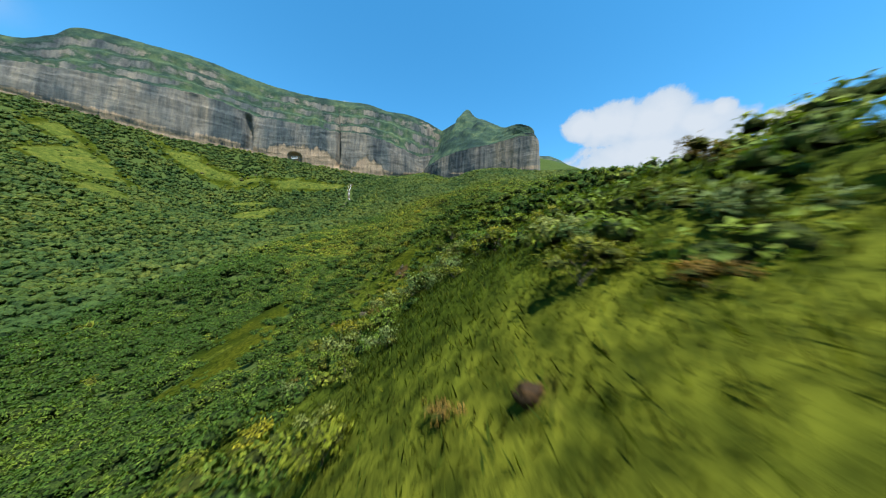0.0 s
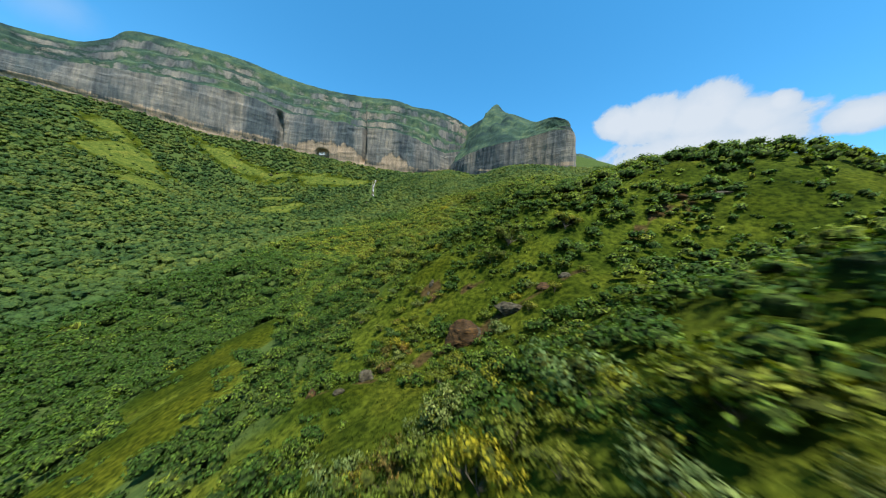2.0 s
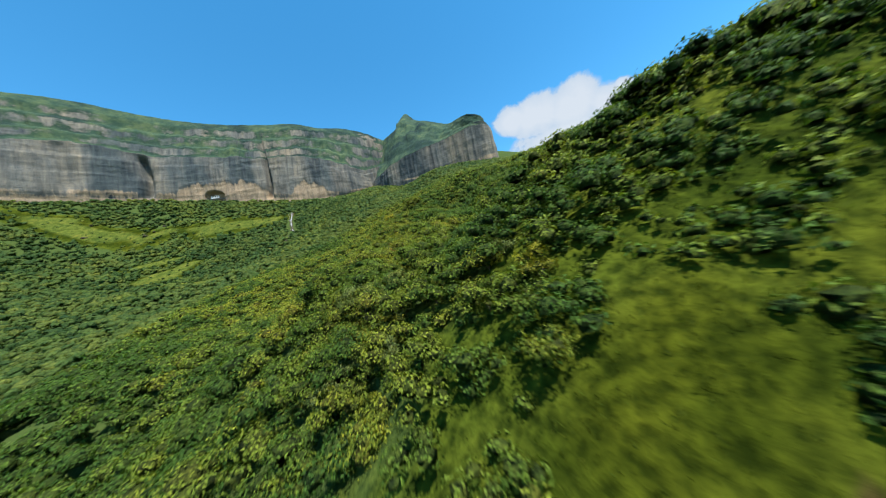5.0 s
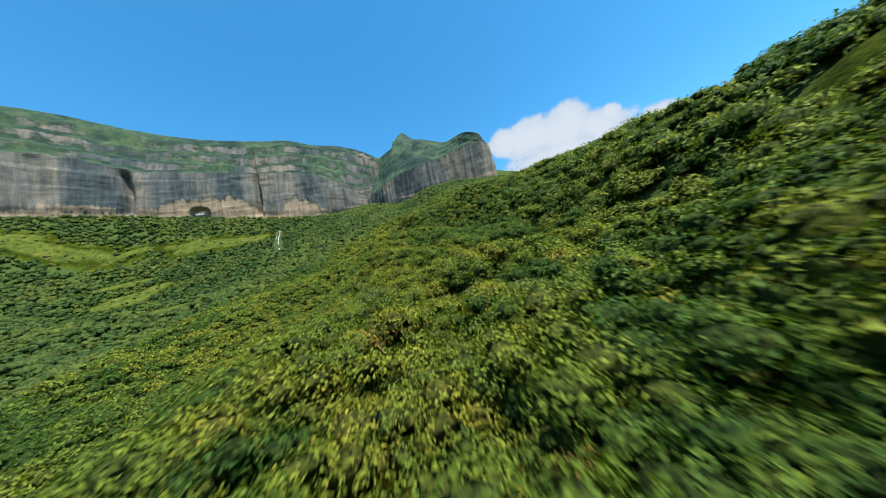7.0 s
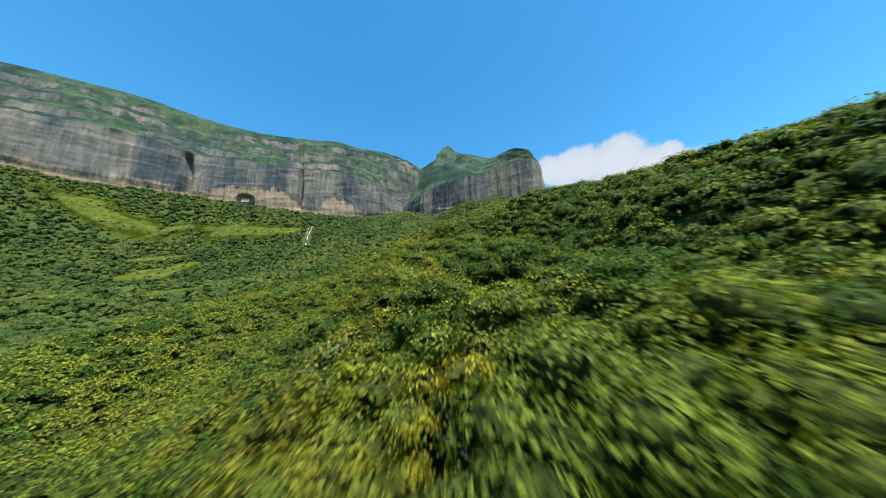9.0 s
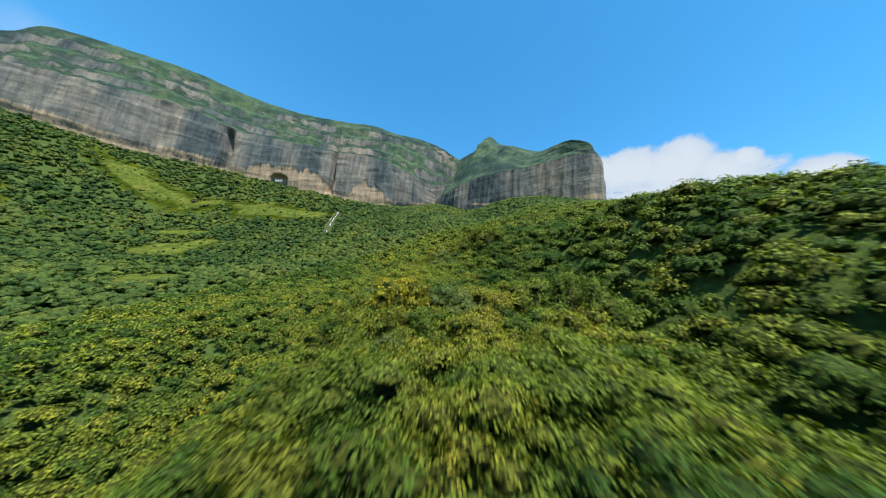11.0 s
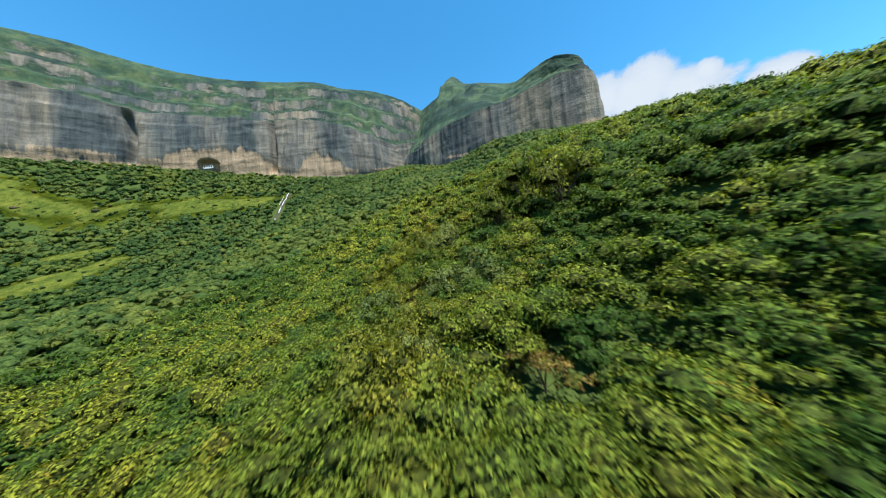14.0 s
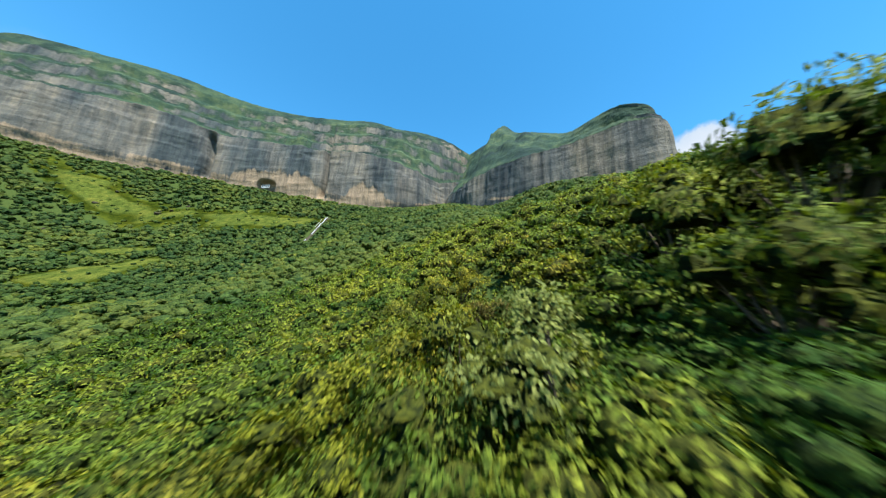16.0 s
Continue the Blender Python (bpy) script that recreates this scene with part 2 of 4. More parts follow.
# Bluer than the scrub: distance haze put into the leaf colour.
WOODS = leaf_material("hazy_woodland_leaves", (0.070, 0.094, 0.020), (0.090, 0.116, 0.025), (0.112, 0.138, 0.030), 0.11, through=0.32, mottling=0.9)
SCRUB = leaf_material("scrub_leaves", (0.116, 0.136, 0.013), (0.148, 0.167, 0.017), (0.182, 0.198, 0.023), 0.35, mottling=2.0)
GRASS = leaf_material("grass_blades", (0.032, 0.046, 0.003), (0.046, 0.060, 0.004), (0.068, 0.078, 0.006), 0.25, 0.9, 0.3)


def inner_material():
    """Old leaves and twigs inside the bushes, coloured dark for the shade in the gaps."""
    m, t, bsdf, out = material("shaded_inner_foliage")
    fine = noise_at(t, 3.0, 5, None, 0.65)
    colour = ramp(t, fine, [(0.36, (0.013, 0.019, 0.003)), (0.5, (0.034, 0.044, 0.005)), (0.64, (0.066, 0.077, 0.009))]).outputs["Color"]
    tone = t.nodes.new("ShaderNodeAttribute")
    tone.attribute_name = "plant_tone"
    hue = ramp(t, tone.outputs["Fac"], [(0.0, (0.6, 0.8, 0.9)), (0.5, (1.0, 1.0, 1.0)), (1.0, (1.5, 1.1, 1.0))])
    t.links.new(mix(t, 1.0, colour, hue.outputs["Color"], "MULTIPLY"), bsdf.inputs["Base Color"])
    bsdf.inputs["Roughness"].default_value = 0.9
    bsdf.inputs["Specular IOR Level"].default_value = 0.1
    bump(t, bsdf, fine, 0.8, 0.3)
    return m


INNER = inner_material()


def ground_material():
    m, t, bsdf, out = material("grassy_earth")
    wide, fine, patch = noise_at(t, 0.06, 4), noise_at(t, 1.6, 6), noise_at(t, 0.16, 5)
    grass = ramp(t, wide, [(0.3, (0.030, 0.046, 0.005)), (0.5, (0.045, 0.060, 0.006)), (0.7, (0.066, 0.076, 0.008))]).outputs["Color"]
    lush = ramp(t, wide, [(0.3, (0.016, 0.026, 0.002)), (0.5, (0.025, 0.034, 0.002)), (0.7, (0.039, 0.045, 0.003))]).outputs["Color"]
    tint = ramp(t, fine, [(0.36, (0.4, 0.45, 0.42)), (0.64, (1.5, 1.4, 1.2))]).outputs["Color"]
    earth = t.nodes.new("ShaderNodeAttribute")
    earth.attribute_name = "bare_earth"
    soil = ramp(t, fine, [(0.3, (0.018, 0.012, 0.004)), (0.7, (0.066, 0.044, 0.015))]).outputs["Color"]
    worn = math_node(t, "ADD", math_node(t, "MULTIPLY", earth.outputs["Fac"], 0.36), patch)
    bare = ramp(t, worn, [(0.72, (0, 0, 0)), (0.8, (1, 1, 1))]).outputs["Color"]
    under = ramp(t, fine, [(0.3, (0.030, 0.048, 0.012)), (0.7, (0.058, 0.078, 0.018))]).outputs["Color"]
    opening = t.nodes.new("ShaderNodeAttribute")
    opening.attribute_name = "open_grass"
    long_grass = ramp(t, math_node(t, "MULTIPLY", opening.outputs["Fac"], 0.5), [(0.3, (0, 0, 0)), (0.65, (1, 1, 1))]).outputs["Color"]
    sunny = ramp(t, wide, [(0.3, (0.048, 0.068, 0.013)), (0.5, (0.068, 0.086, 0.015)), (0.7, (0.092, 0.100, 0.018))]).outputs["Color"]
    high_meadow = ramp(t, math_node(t, "MULTIPLY", opening.outputs["Fac"], 0.5), [(0.68, (0, 0, 0)), (0.9, (1, 1, 1))]).outputs["Color"]
    tufty = ramp(t, patch, [(0.38, (0.62, 0.68, 0.62)), (0.5, (0.95, 0.95, 0.95)), (0.62, (1.2, 1.12, 1.1))]).outputs["Color"]
    tint = mix(t, 1.0, tint, tufty, "MULTIPLY")
    grass = mix(t, 1.0, mix(t, high_meadow, mix(t, long_grass, grass, lush), sunny), tint, "MULTIPLY")
    edge = math_node(t, "ADD", opening.outputs["Fac"], math_node(t, "MULTIPLY", math_node(t, "SUBTRACT", patch, 0.5), 0.8))
    lawn = ramp(t, edge, [(0.3, (0, 0, 0)), (0.55, (1, 1, 1))]).outputs["Color"]
    t.links.new(mix(t, bare, mix(t, lawn, under, grass), soil), bsdf.inputs["Base Color"])
    bsdf.inputs["Roughness"].default_value = 0.95
    bsdf.inputs["Specular IOR Level"].default_value = 0.02
    bump(t, bsdf, fine, 0.9, 0.25)
    return m


def cliff_material():
    m, t, bsdf, out = material("basalt_cliff")
    big = noise_at(t, 0.02, 4)
    strata = noise_at(t, 0.05, 6, (0.35, 0.35, 3.2), 0.65)
    streak = noise_at(t, 0.05, 5, (1.0, 1.0, 0.12), 0.62)
    drip = noise_at(t, 0.22, 4, (1.0, 1.0, 0.06), 0.6)
    wet = noise_at(t, 0.0125, 4, (1.0, 1.0, 0.3), 0.6)
    grain = noise_at(t, 0.6, 6)
    rock = ramp(t, strata, [(0.28, (0.118, 0.112, 0.100)), (0.42, (0.150, 0.139, 0.119)), (0.50, (0.174, 0.158, 0.131)), (0.56, (0.136, 0.127, 0.111)), (0.64, (0.168, 0.153, 0.128)), (0.75, (0.138, 0.130, 0.114))]).outputs["Color"]
    stain = ramp(t, streak, [(0.36, (0.48, 0.49, 0.49)), (0.48, (0.78, 0.77, 0.73)), (0.62, (1.06, 0.98, 0.86))]).outputs["Color"]
    rock = mix(t, 1.0, rock, stain, "MULTIPLY")
    lines = ramp(t, drip, [(0.36, (0.72, 0.74, 0.78)), (0.46, (0.96, 0.96, 0.96)), (0.6, (1.03, 1.03, 1.02)), (0.7, (1.3, 1.27, 1.2))]).outputs["Color"]
    rock = mix(t, 1.0, rock, lines, "MULTIPLY")
    damp = ramp(t, wet, [(0.40, (0.38, 0.50, 0.62)), (0.50, (0.84, 0.89, 0.95)), (0.66, (1.18, 1.1, 1.0))]).outputs["Color"]
    rock = mix(t, 1.0, rock, damp, "MULTIPLY")
    pale = t.nodes.new("ShaderNodeAttribute")
    pale.attribute_name = "pale_rock"
    fresh = ramp(t, grain, [(0.3, (0.19, 0.132, 0.080)), (0.7, (0.33, 0.24, 0.152))]).outputs["Color"]
    rough_edge = math_node(t, "ADD", pale.outputs["Fac"], math_node(t, "MULTIPLY", math_node(t, "SUBTRACT", streak, 0.5), 1.5))
    rough_edge = math_node(t, "ADD", rough_edge, math_node(t, "MULTIPLY", math_node(t, "SUBTRACT", drip, 0.5), 1.2))
    pale_mask = ramp(t, rough_edge, [(0.40, (0, 0, 0)), (0.75, (1, 1, 1))]).outputs["Color"]
    rock = mix(t, pale_mask, rock, mix(t, 1.0, fresh, lines, "MULTIPLY"))
    geo = t.nodes.new("ShaderNodeNewGeometry")
    split = t.nodes.new("ShaderNodeSeparateXYZ")
    t.links.new(geo.outputs["Normal"], split.inputs[0])
    tufts = noise_at(t, 0.03, 7, (1.0, 1.0, 1.6), 0.68)
    patches = noise_at(t, 0.011, 4)
    lie = math_node(t, "ADD", split.outputs["Z"], math_node(t, "MULTIPLY", math_node(t, "SUBTRACT", tufts, 0.5), 1.3))
    lie = math_node(t, "ADD", lie, math_node(t, "MULTIPLY", math_node(t, "SUBTRACT", patches, 0.5), 0.9))
    ledge = t.nodes.new("ShaderNodeAttribute")
    ledge.attribute_name = "ledge_soil"
    lie = math_node(t, "ADD", lie, math_node(t, "MULTIPLY", ledge.outputs["Fac"], 0.47))
    flat = ramp(t, lie, [(0.62, (0, 0, 0)), (0.8, (1, 1, 1))]).outputs["Color"]
    turf = ramp(t, noise_at(t, 0.05, 6, None, 0.65), [(0.36, (0.012, 0.032, 0.019)), (0.5, (0.027, 0.050, 0.025)), (0.66, (0.056, 0.078, 0.032))]).outputs["Color"]
    forest = ramp(t, patches, [(0.42, (0.3, 0.45, 0.58)), (0.54, (1.0, 1.0, 1.0)), (0.65, (1.15, 1.1, 1.0))]).outputs["Color"]
    turf = mix(t, 1.0, turf, forest, "MULTIPLY")
    t.links.new(mix(t, flat, rock, turf), bsdf.inputs["Base Color"])
    bsdf.inputs["Roughness"].default_value = 0.92
    bsdf.inputs["Specular IOR Level"].default_value = 0.2
    bump(t, bsdf, math_node(t, "ADD", math_node(t, "MULTIPLY", strata, 0.5), math_node(t, "ADD", streak, math_node(t, "MULTIPLY", grain, 0.25))), 0.9, 3.0)
    return m


def plain(name, stops, scale, rough=0.85, depth=0.05, stretch=None):
    m, t, bsdf, out = material(name)
    n = noise_at(t, scale, 6, stretch)
    t.links.new(ramp(t, n, stops).outputs["Color"], bsdf.inputs["Base Color"])
    bsdf.inputs["Roughness"].default_value = rough
    bsdf.inputs["Specular IOR Level"].default_value = 0.15
    bump(t, bsdf, n, 0.7, depth)
    return m


EARTH = ground_material()
CLIFF = cliff_material()
BARK = plain("bark", [(0.3, (0.045, 0.035, 0.022)), (0.7, (0.11, 0.088, 0.058))], 6, 0.9, 0.02, (1, 1, 0.2))
BOULDER = plain("weathered_basalt", [(0.3, (0.014, 0.011, 0.006)), (0.5, (0.044, 0.036, 0.020)), (0.7, (0.095, 0.080, 0.048))], 2.2, 0.85, 0.12, (1, 1, 2.0))
REDROCK = plain("rusty_rock_face", [(0.34, (0.010, 0.007, 0.003)), (0.46, (0.050, 0.026, 0.007)), (0.53, (0.020, 0.012, 0.005)), (0.62, (0.092, 0.046, 0.011)), (0.72, (0.040, 0.026, 0.010))], 1.3, 0.8, 0.14, (0.55, 0.9, 3.4))
FOAM = plain("white_water", [(0.40, (0.16, 0.17, 0.17)), (0.6, (0.62, 0.64, 0.65))], 0.5, 0.35, 0.3)
WHITEWASH = plain("whitewashed_wall", [(0.3, (0.35, 0.34, 0.32)), (0.7, (0.6, 0.59, 0.57))], 0.4, 0.8, 0.02)
# Near-black colour for the shade inside the door openings.
SHADE = plain("doorway_shade", [(0.3, (0.015, 0.014, 0.013)), (0.7, (0.03, 0.028, 0.026))], 0.5, 0.9, 0.02)


# ---------------------------------------------------------------- mesh helpers
def quads_mesh(name, verts, faces, mat, smooth_shade=False, attribute=None):
    """A mesh from arrays of corners and of four-cornered faces."""
    me = bpy.data.meshes.new(name)
    verts, faces = np.ascontiguousarray(verts, np.float32), np.ascontiguousarray(faces, np.int32)
    me.vertices.add(len(verts))
    me.vertices.foreach_set("co", verts.ravel())
    me.loops.add(faces.size)
    me.loops.foreach_set("vertex_index", faces.ravel())
    me.polygons.add(len(faces))
    me.polygons.foreach_set("loop_start", np.arange(0, faces.size, faces.shape[1], dtype=np.int32))
    if smooth_shade:
        me.polygons.foreach_set("use_smooth", np.ones(len(faces), bool))
    if attribute:
        layer = me.attributes.new(attribute[0], "FLOAT", "POINT")
        layer.data.foreach_set("value", np.ascontiguousarray(attribute[1], np.float32).ravel())
    me.update(calc_edges=True)
    me.validate()
    me.materials.append(mat)
    return me


def grid_faces(rows, cols):
    i = np.arange((rows - 1) * (cols - 1))
    a = i // (cols - 1) * cols + i % (cols - 1)
    return np.stack([a, a + 1, a + cols + 1, a + cols], 1)


def leaves(centre, way, up, length, width):
    """Folded four-cornered leaves: arrays of corners and faces."""
    way = way / np.linalg.norm(way, axis=1, keepdims=True)
    side = np.cross(way, up)
    side /= np.linalg.norm(side, axis=1, keepdims=True) + 1e-9
    face = np.cross(side, way)
    length, width = np.asarray(length)[:, None], np.asarray(width)[:, None]
    mid = centre + way * length * 0.45 + face * width * 0.16
    corners = np.stack([centre, mid + side * width / 2, centre + way * length - face * width * 0.12, mid - side * width / 2], 1)
    faces = np.arange(len(centre) * 4).reshape(-1, 4)
    return corners.reshape(-1, 3), faces


def leaf_tips(centre, way, up, length, width):
    """Three-cornered leaf sprays: arrays of corners and faces."""
    way = way / np.linalg.norm(way, axis=1, keepdims=True)
    side = np.cross(way, up)
    side /= np.linalg.norm(side, axis=1, keepdims=True) + 1e-9
    length, width = np.asarray(length)[:, None], np.asarray(width)[:, None]
    corners = np.stack([centre - side * width * 0.62, centre + side * width * 0.62, centre + way * length], 1)
    return corners.reshape(-1, 3), np.arange(len(centre) * 3).reshape(-1, 3)


def crown_shape(rng, lobes, per_lobe, spread, low, high, leaf, droop=0.2, flat=0.75, shoots=1, broad=0.5):
    """A crown of leaf sprays on uneven lobes, unit-sized plants scaled by the caller. Returns corners, faces and lobe centres."""
    centres, radii = [], []
    for k in range(lobes):
        a, r = rng.uniform(0, 6.283) + k * 2.4, spread * math.sqrt((k + 0.4) / lobes) * rng.uniform(0.7, 1.05)
        z = low + (high - low) * rng.uniform(0.35, 1.0) * (1 - 0.45 * (r / spread) ** 2)
        centres.append((r * math.cos(a), r * math.sin(a), z))
        radii.append(spread * rng.uniform(0.32, 0.58) * (1.25 - 0.05 * lobes if lobes < 8 else 0.85))
    centres, radii = np.array(centres), np.array(radii)
    pick = np.repeat(np.arange(lobes), per_lobe)
    n = len(pick)
    out = rng.normal(size=(n, 3))
    out[:, 2] = np.abs(out[:, 2]) * 0.9 - 0.28
    out /= np.linalg.norm(out, axis=1, keepdims=True)
    reach = radii[pick][:, None] * rng.uniform(0.6, 1.08, (n, 1))
    spray = centres[pick] + out * reach * np.array([1, 1, flat])
    spray = np.repeat(spray, shoots, axis=0)
    out = np.repeat(out, shoots, axis=0)
    n = len(spray)
    jitter = rng.normal(size=(n, 3))
    along = jitter - out * (jitter * out).sum(1, keepdims=True) * 0.75
    way = out * 0.35 + along * 0.8 - np.array([0, 0, droop])
    up = out * 0.9 + np.array([0, 0, 0.5]) + rng.normal(size=(n, 3)) * 0.3
    size = leaf * rng.uniform(0.6, 1.3, n)
    v, f = leaves(spray + jitter * leaf * 0.5, way, up, size, size * broad * rng.uniform(0.8, 1.2, n))
    return v, f, centres, radii


def tubes(paths, sides=5):
    """Tapered limbs. paths: lists of (x, y, z, radius)."""
    verts, faces = [], []
    for path in paths:
        first = len(verts)
        for x, y, z, r in path:
            for k in range(sides):
                a = 6.283 * k / sides
                verts.append((x + r * math.cos(a), y + r * math.sin(a), z))
        for j in range(len(path) - 1):
            for k in range(sides):
                a, b = first + j * sides + k, first + j * sides + (k + 1) % sides
                faces.append((a, b, b + sides, a + sides))
    return np.array(verts), np.array(faces)


def limbs(rng, centres, trunk_radius, fork):
    """A short trunk that forks into one bent limb for each lobe."""
    paths = [[(0, 0, -0.35, trunk_radius * 1.5), (0.02, 0, fork * 0.5, trunk_radius), (0, 0.03, fork, trunk_radius * 0.85)]]
    for c in centres:
        bend = rng.normal(size=2) * 0.12
        paths.append([(0, 0.02, fork * 0.9, trunk_radius * 0.6),
                      (c[0] * 0.45 + bend[0], c[1] * 0.45 + bend[1], fork + (c[2] - fork) * 0.55, trunk_radius * 0.4),
                      (c[0] * 0.95, c[1] * 0.95, c[2] + 0.05, trunk_radius * 0.12)])
    return tubes(paths)


def scatter(rng, x0, x1, y0, y1, step):
    """A jittered grid of places."""
    gx, gy = np.meshgrid(np.arange(x0, x1, step), np.arange(y0, y1, step))
    x = gx.ravel() + rng.uniform(-0.48, 0.48, gx.size) * step
    y = gy.ravel() + rng.uniform(-0.48, 0.48, gx.size) * step
    return x, y


# ---------------------------------------------------------------- ground
def spaced(lo, hi, fine_lo, fine_hi, fine, growth_rate=1.13):
    """Grid lines: even between fine_lo and fine_hi, wider and wider beyond."""
    mid = list(np.arange(fine_lo, fine_hi, fine))
    left, right, step = [fine_lo], [mid[-1]], fine
    while left[-1] > lo or right[-1] < hi:
        step = min(step * growth_rate, 160)
        left.append(max(lo, left[-1] - step))
        right.append(min(hi, right[-1] + step))
    return np.array(sorted(set(left[1:] + mid + right[1:])))


def build_ground():
    gx, gy = spaced(-4200, 4200, -60, 50, 1.5, 1.06), spaced(-4200, 4200, -14, 300, 1.8, 1.06)
    x, y = np.meshgrid(gx, gy)
    z = ground(x, y)
    me = quads_mesh("ground", np.stack([x, y, z], -1).reshape(-1, 3), grid_faces(len(gy), len(gx)), EARTH, True,
                    ("open_grass", (np.maximum(meadow(x, y), 0.8 * smooth(105, 60, y) * smooth(-35, -12, x)) * (0.75 + 0.5 * smooth(22, 42, y) + 0.75 * smooth(150, 250, y))).ravel()))
    soil = me.attributes.new("bare_earth", "FLOAT", "POINT")
    soil.data.foreach_set("value", bare(x, y).astype(np.float32).ravel())
    tagged(new("ground", me), "green hillside of grass and reddish earth falling into a valley", "hillside", kind="structure")


build_ground()


# ---------------------------------------------------------------- cliffs
def curve_through(values, at):
    """Rows of values at equal steps, read smoothly at the given steps."""
    values = np.asarray(values, float)
    idx, w = weights(np.arange(len(values), dtype=float), at)
    return sum(values[i] * u[:, None] for i, u in zip(idx, w))


def cliff(name, stations, label, face_rows, slope_rows, step, inward=1, alcoves=(), gullies=(), caves=(), flute=2.0, lean=6.0, bench=1.0, behind=1.0, seed=1, turf=1.0):
    """A rock wall with grassy ledges above it. stations: foot x, y, z; top of the wall z; crest x, y, z."""
    st = np.array(stations, float)
    dense = np.linspace(0, len(st) - 1, 4000)
    line = curve_through(st, dense)
    run = np.r_[0, np.cumsum(np.hypot(*np.diff(line[:, :2], axis=0).T))]
    s = np.arange(0, run[-1], step)
    p = curve_through(st, np.interp(s, run, dense))
    cols = len(s)
    tangent = np.gradient(p[:, :2], axis=0)
    tangent /= np.linalg.norm(tangent, axis=1, keepdims=True)
    inn = np.stack([-tangent[:, 1], tangent[:, 0]], 1) * inward
    rows, pale = [], []
    foot, top = p[:, 2], p[:, 3] + 7 * bench * fbm(s / 26, 0.5, 0, seed + 71, 4)
    for v in np.linspace(-0.25, 1, face_rows):
        z = foot + (top - foot) * v
        deep = lean * np.maximum(v, 0) ** 1.5
        deep = deep + 0.8 * lean * fbm(s / 55, z / 90, 0, seed, 3) + flute * fbm(s / 9, z / 160, 0, seed + 3, 3)
        deep = deep + 1.1 * (0.2 + 0.8 * bench) * fbm(s / 60, z / 9, 0, seed + 5, 3) + 1.2 * fbm(s / 160, z / 22, 0, seed + 6, 2) + 1.1 * fbm(s / 5, z / 14, 0, seed + 9, 3)
        deep = deep + bench * (0.8 * smooth(0.40, 0.46, v + 0.10 * fbm(s / 70, 0.2, 0, seed + 73, 3)) + 1.3 * smooth(0.76, 0.82, v + 0.12 * fbm(s / 60, 0.7, 0, seed + 74, 3)))
        soft = np.zeros(cols)
        for at, wide, high, cut in alcoves:
            arch = high * np.sqrt(np.clip(1 - ((p[:, 0] - at) / wide) ** 2, 0, 1)) * (0.8 + 0.35 * fbm(s / 14, 0, 0, seed + 21, 3))
            inside = smooth(0.10, -0.06, v - arch)
            deep = deep + cut * inside
            soft = np.maximum(soft, inside * (v > -0.1))
        for at, wide, cut, low, high in gullies:
            bend = at + 3 * np.sin(v * 5)
            deep = deep + cut * np.exp(-((p[:, 0] - bend) / wide) ** 2) * smooth(low - 0.1, low + 0.1, v) * smooth(high + 0.15, high - 0.05, v)
        for at, wide, high, cut in caves:
            arch = high * np.sqrt(np.clip(1 - np.abs((p[:, 0] - at) / wide) ** 2.5, 0, 1))
            deep = deep + cut * smooth(0.035, -0.01, v - 0.03 - arch) * (arch > 0.005)
        low_band = smooth(0.17, 0.08, v + 0.05 * fbm(s / 20, 0, 0, seed + 31, 3)) * smooth(-0.02, 0.03, v)
        soft = np.maximum(soft, 0.75 * low_band * smooth(-0.1, 0.25, fbm(s / 60, 1.5, 0, seed + 33, 2) + 0.15))
        rows.append(np.column_stack([p[:, :2] + inn * deep[:, None], z]))
        pale.append(soft)
    brow = rows[-1]
    for w in np.linspace(0, 1, slope_rows)[1:]:
        ragged = np.clip(w + math.sin(math.pi * w) * (0.26 * fbm(s / 110, 0.3, 0, seed + 41, 4) + 0.10 * fbm(s / 18, w * 4, 0, seed + 43, 3)), 0, 1)
        rise = np.interp(ragged, [0, 0.16, 0.21, 0.42, 0.49, 0.68, 0.74, 1.0], [0, 0.07, 0.23, 0.32, 0.52, 0.61, 0.79, 1.0])
        rise = bench * rise + (1 - bench) * ragged
        xy = brow[:, :2] * (1 - w) + p[:, 4:6] * w
        z = brow[:, 2] * (1 - rise) + p[:, 6] * rise
        fade = math.sin(math.pi * min(w * 1.02, 1)) ** 0.5 if w < 1 else 0.0
        z = z + fade * (3.0 * fbm(s / 45, w * 2, 0, seed + 51, 3))
        xy = xy + inn * (fade * 3.0 * fbm(s / 30, w * 3, 0, seed + 53, 3))[:, None]
        z = z + (1 - fade) * w * 1.2 * fbm(s / 12, 0, 0, seed + 57, 3)
        rows.append(np.column_stack([xy, z]))
        pale.append(np.zeros(cols))
    crest = rows[-1]
    back = inn
    for far, drop in ((25, 3), (70, 22), (160, 120), (220, 320)):
        rows.append(np.column_stack([crest[:, :2] + back * far * behind, crest[:, 2] - drop]))
        pale.append(np.zeros(cols))
    verts = np.concatenate(rows)
    faces = grid_faces(len(rows), cols)
    me = quads_mesh(name, verts, faces, CLIFF, True, ("pale_rock", np.concatenate(pale)))
    soil = me.attributes.new("ledge_soil", "FLOAT", "POINT")
    soil.data.foreach_set("value", np.repeat((turf * (np.arange(len(rows)) >= face_rows - 1)).astype(np.float32), cols))
    return tagged(new(name, me), label, "cliff", kind="structure")


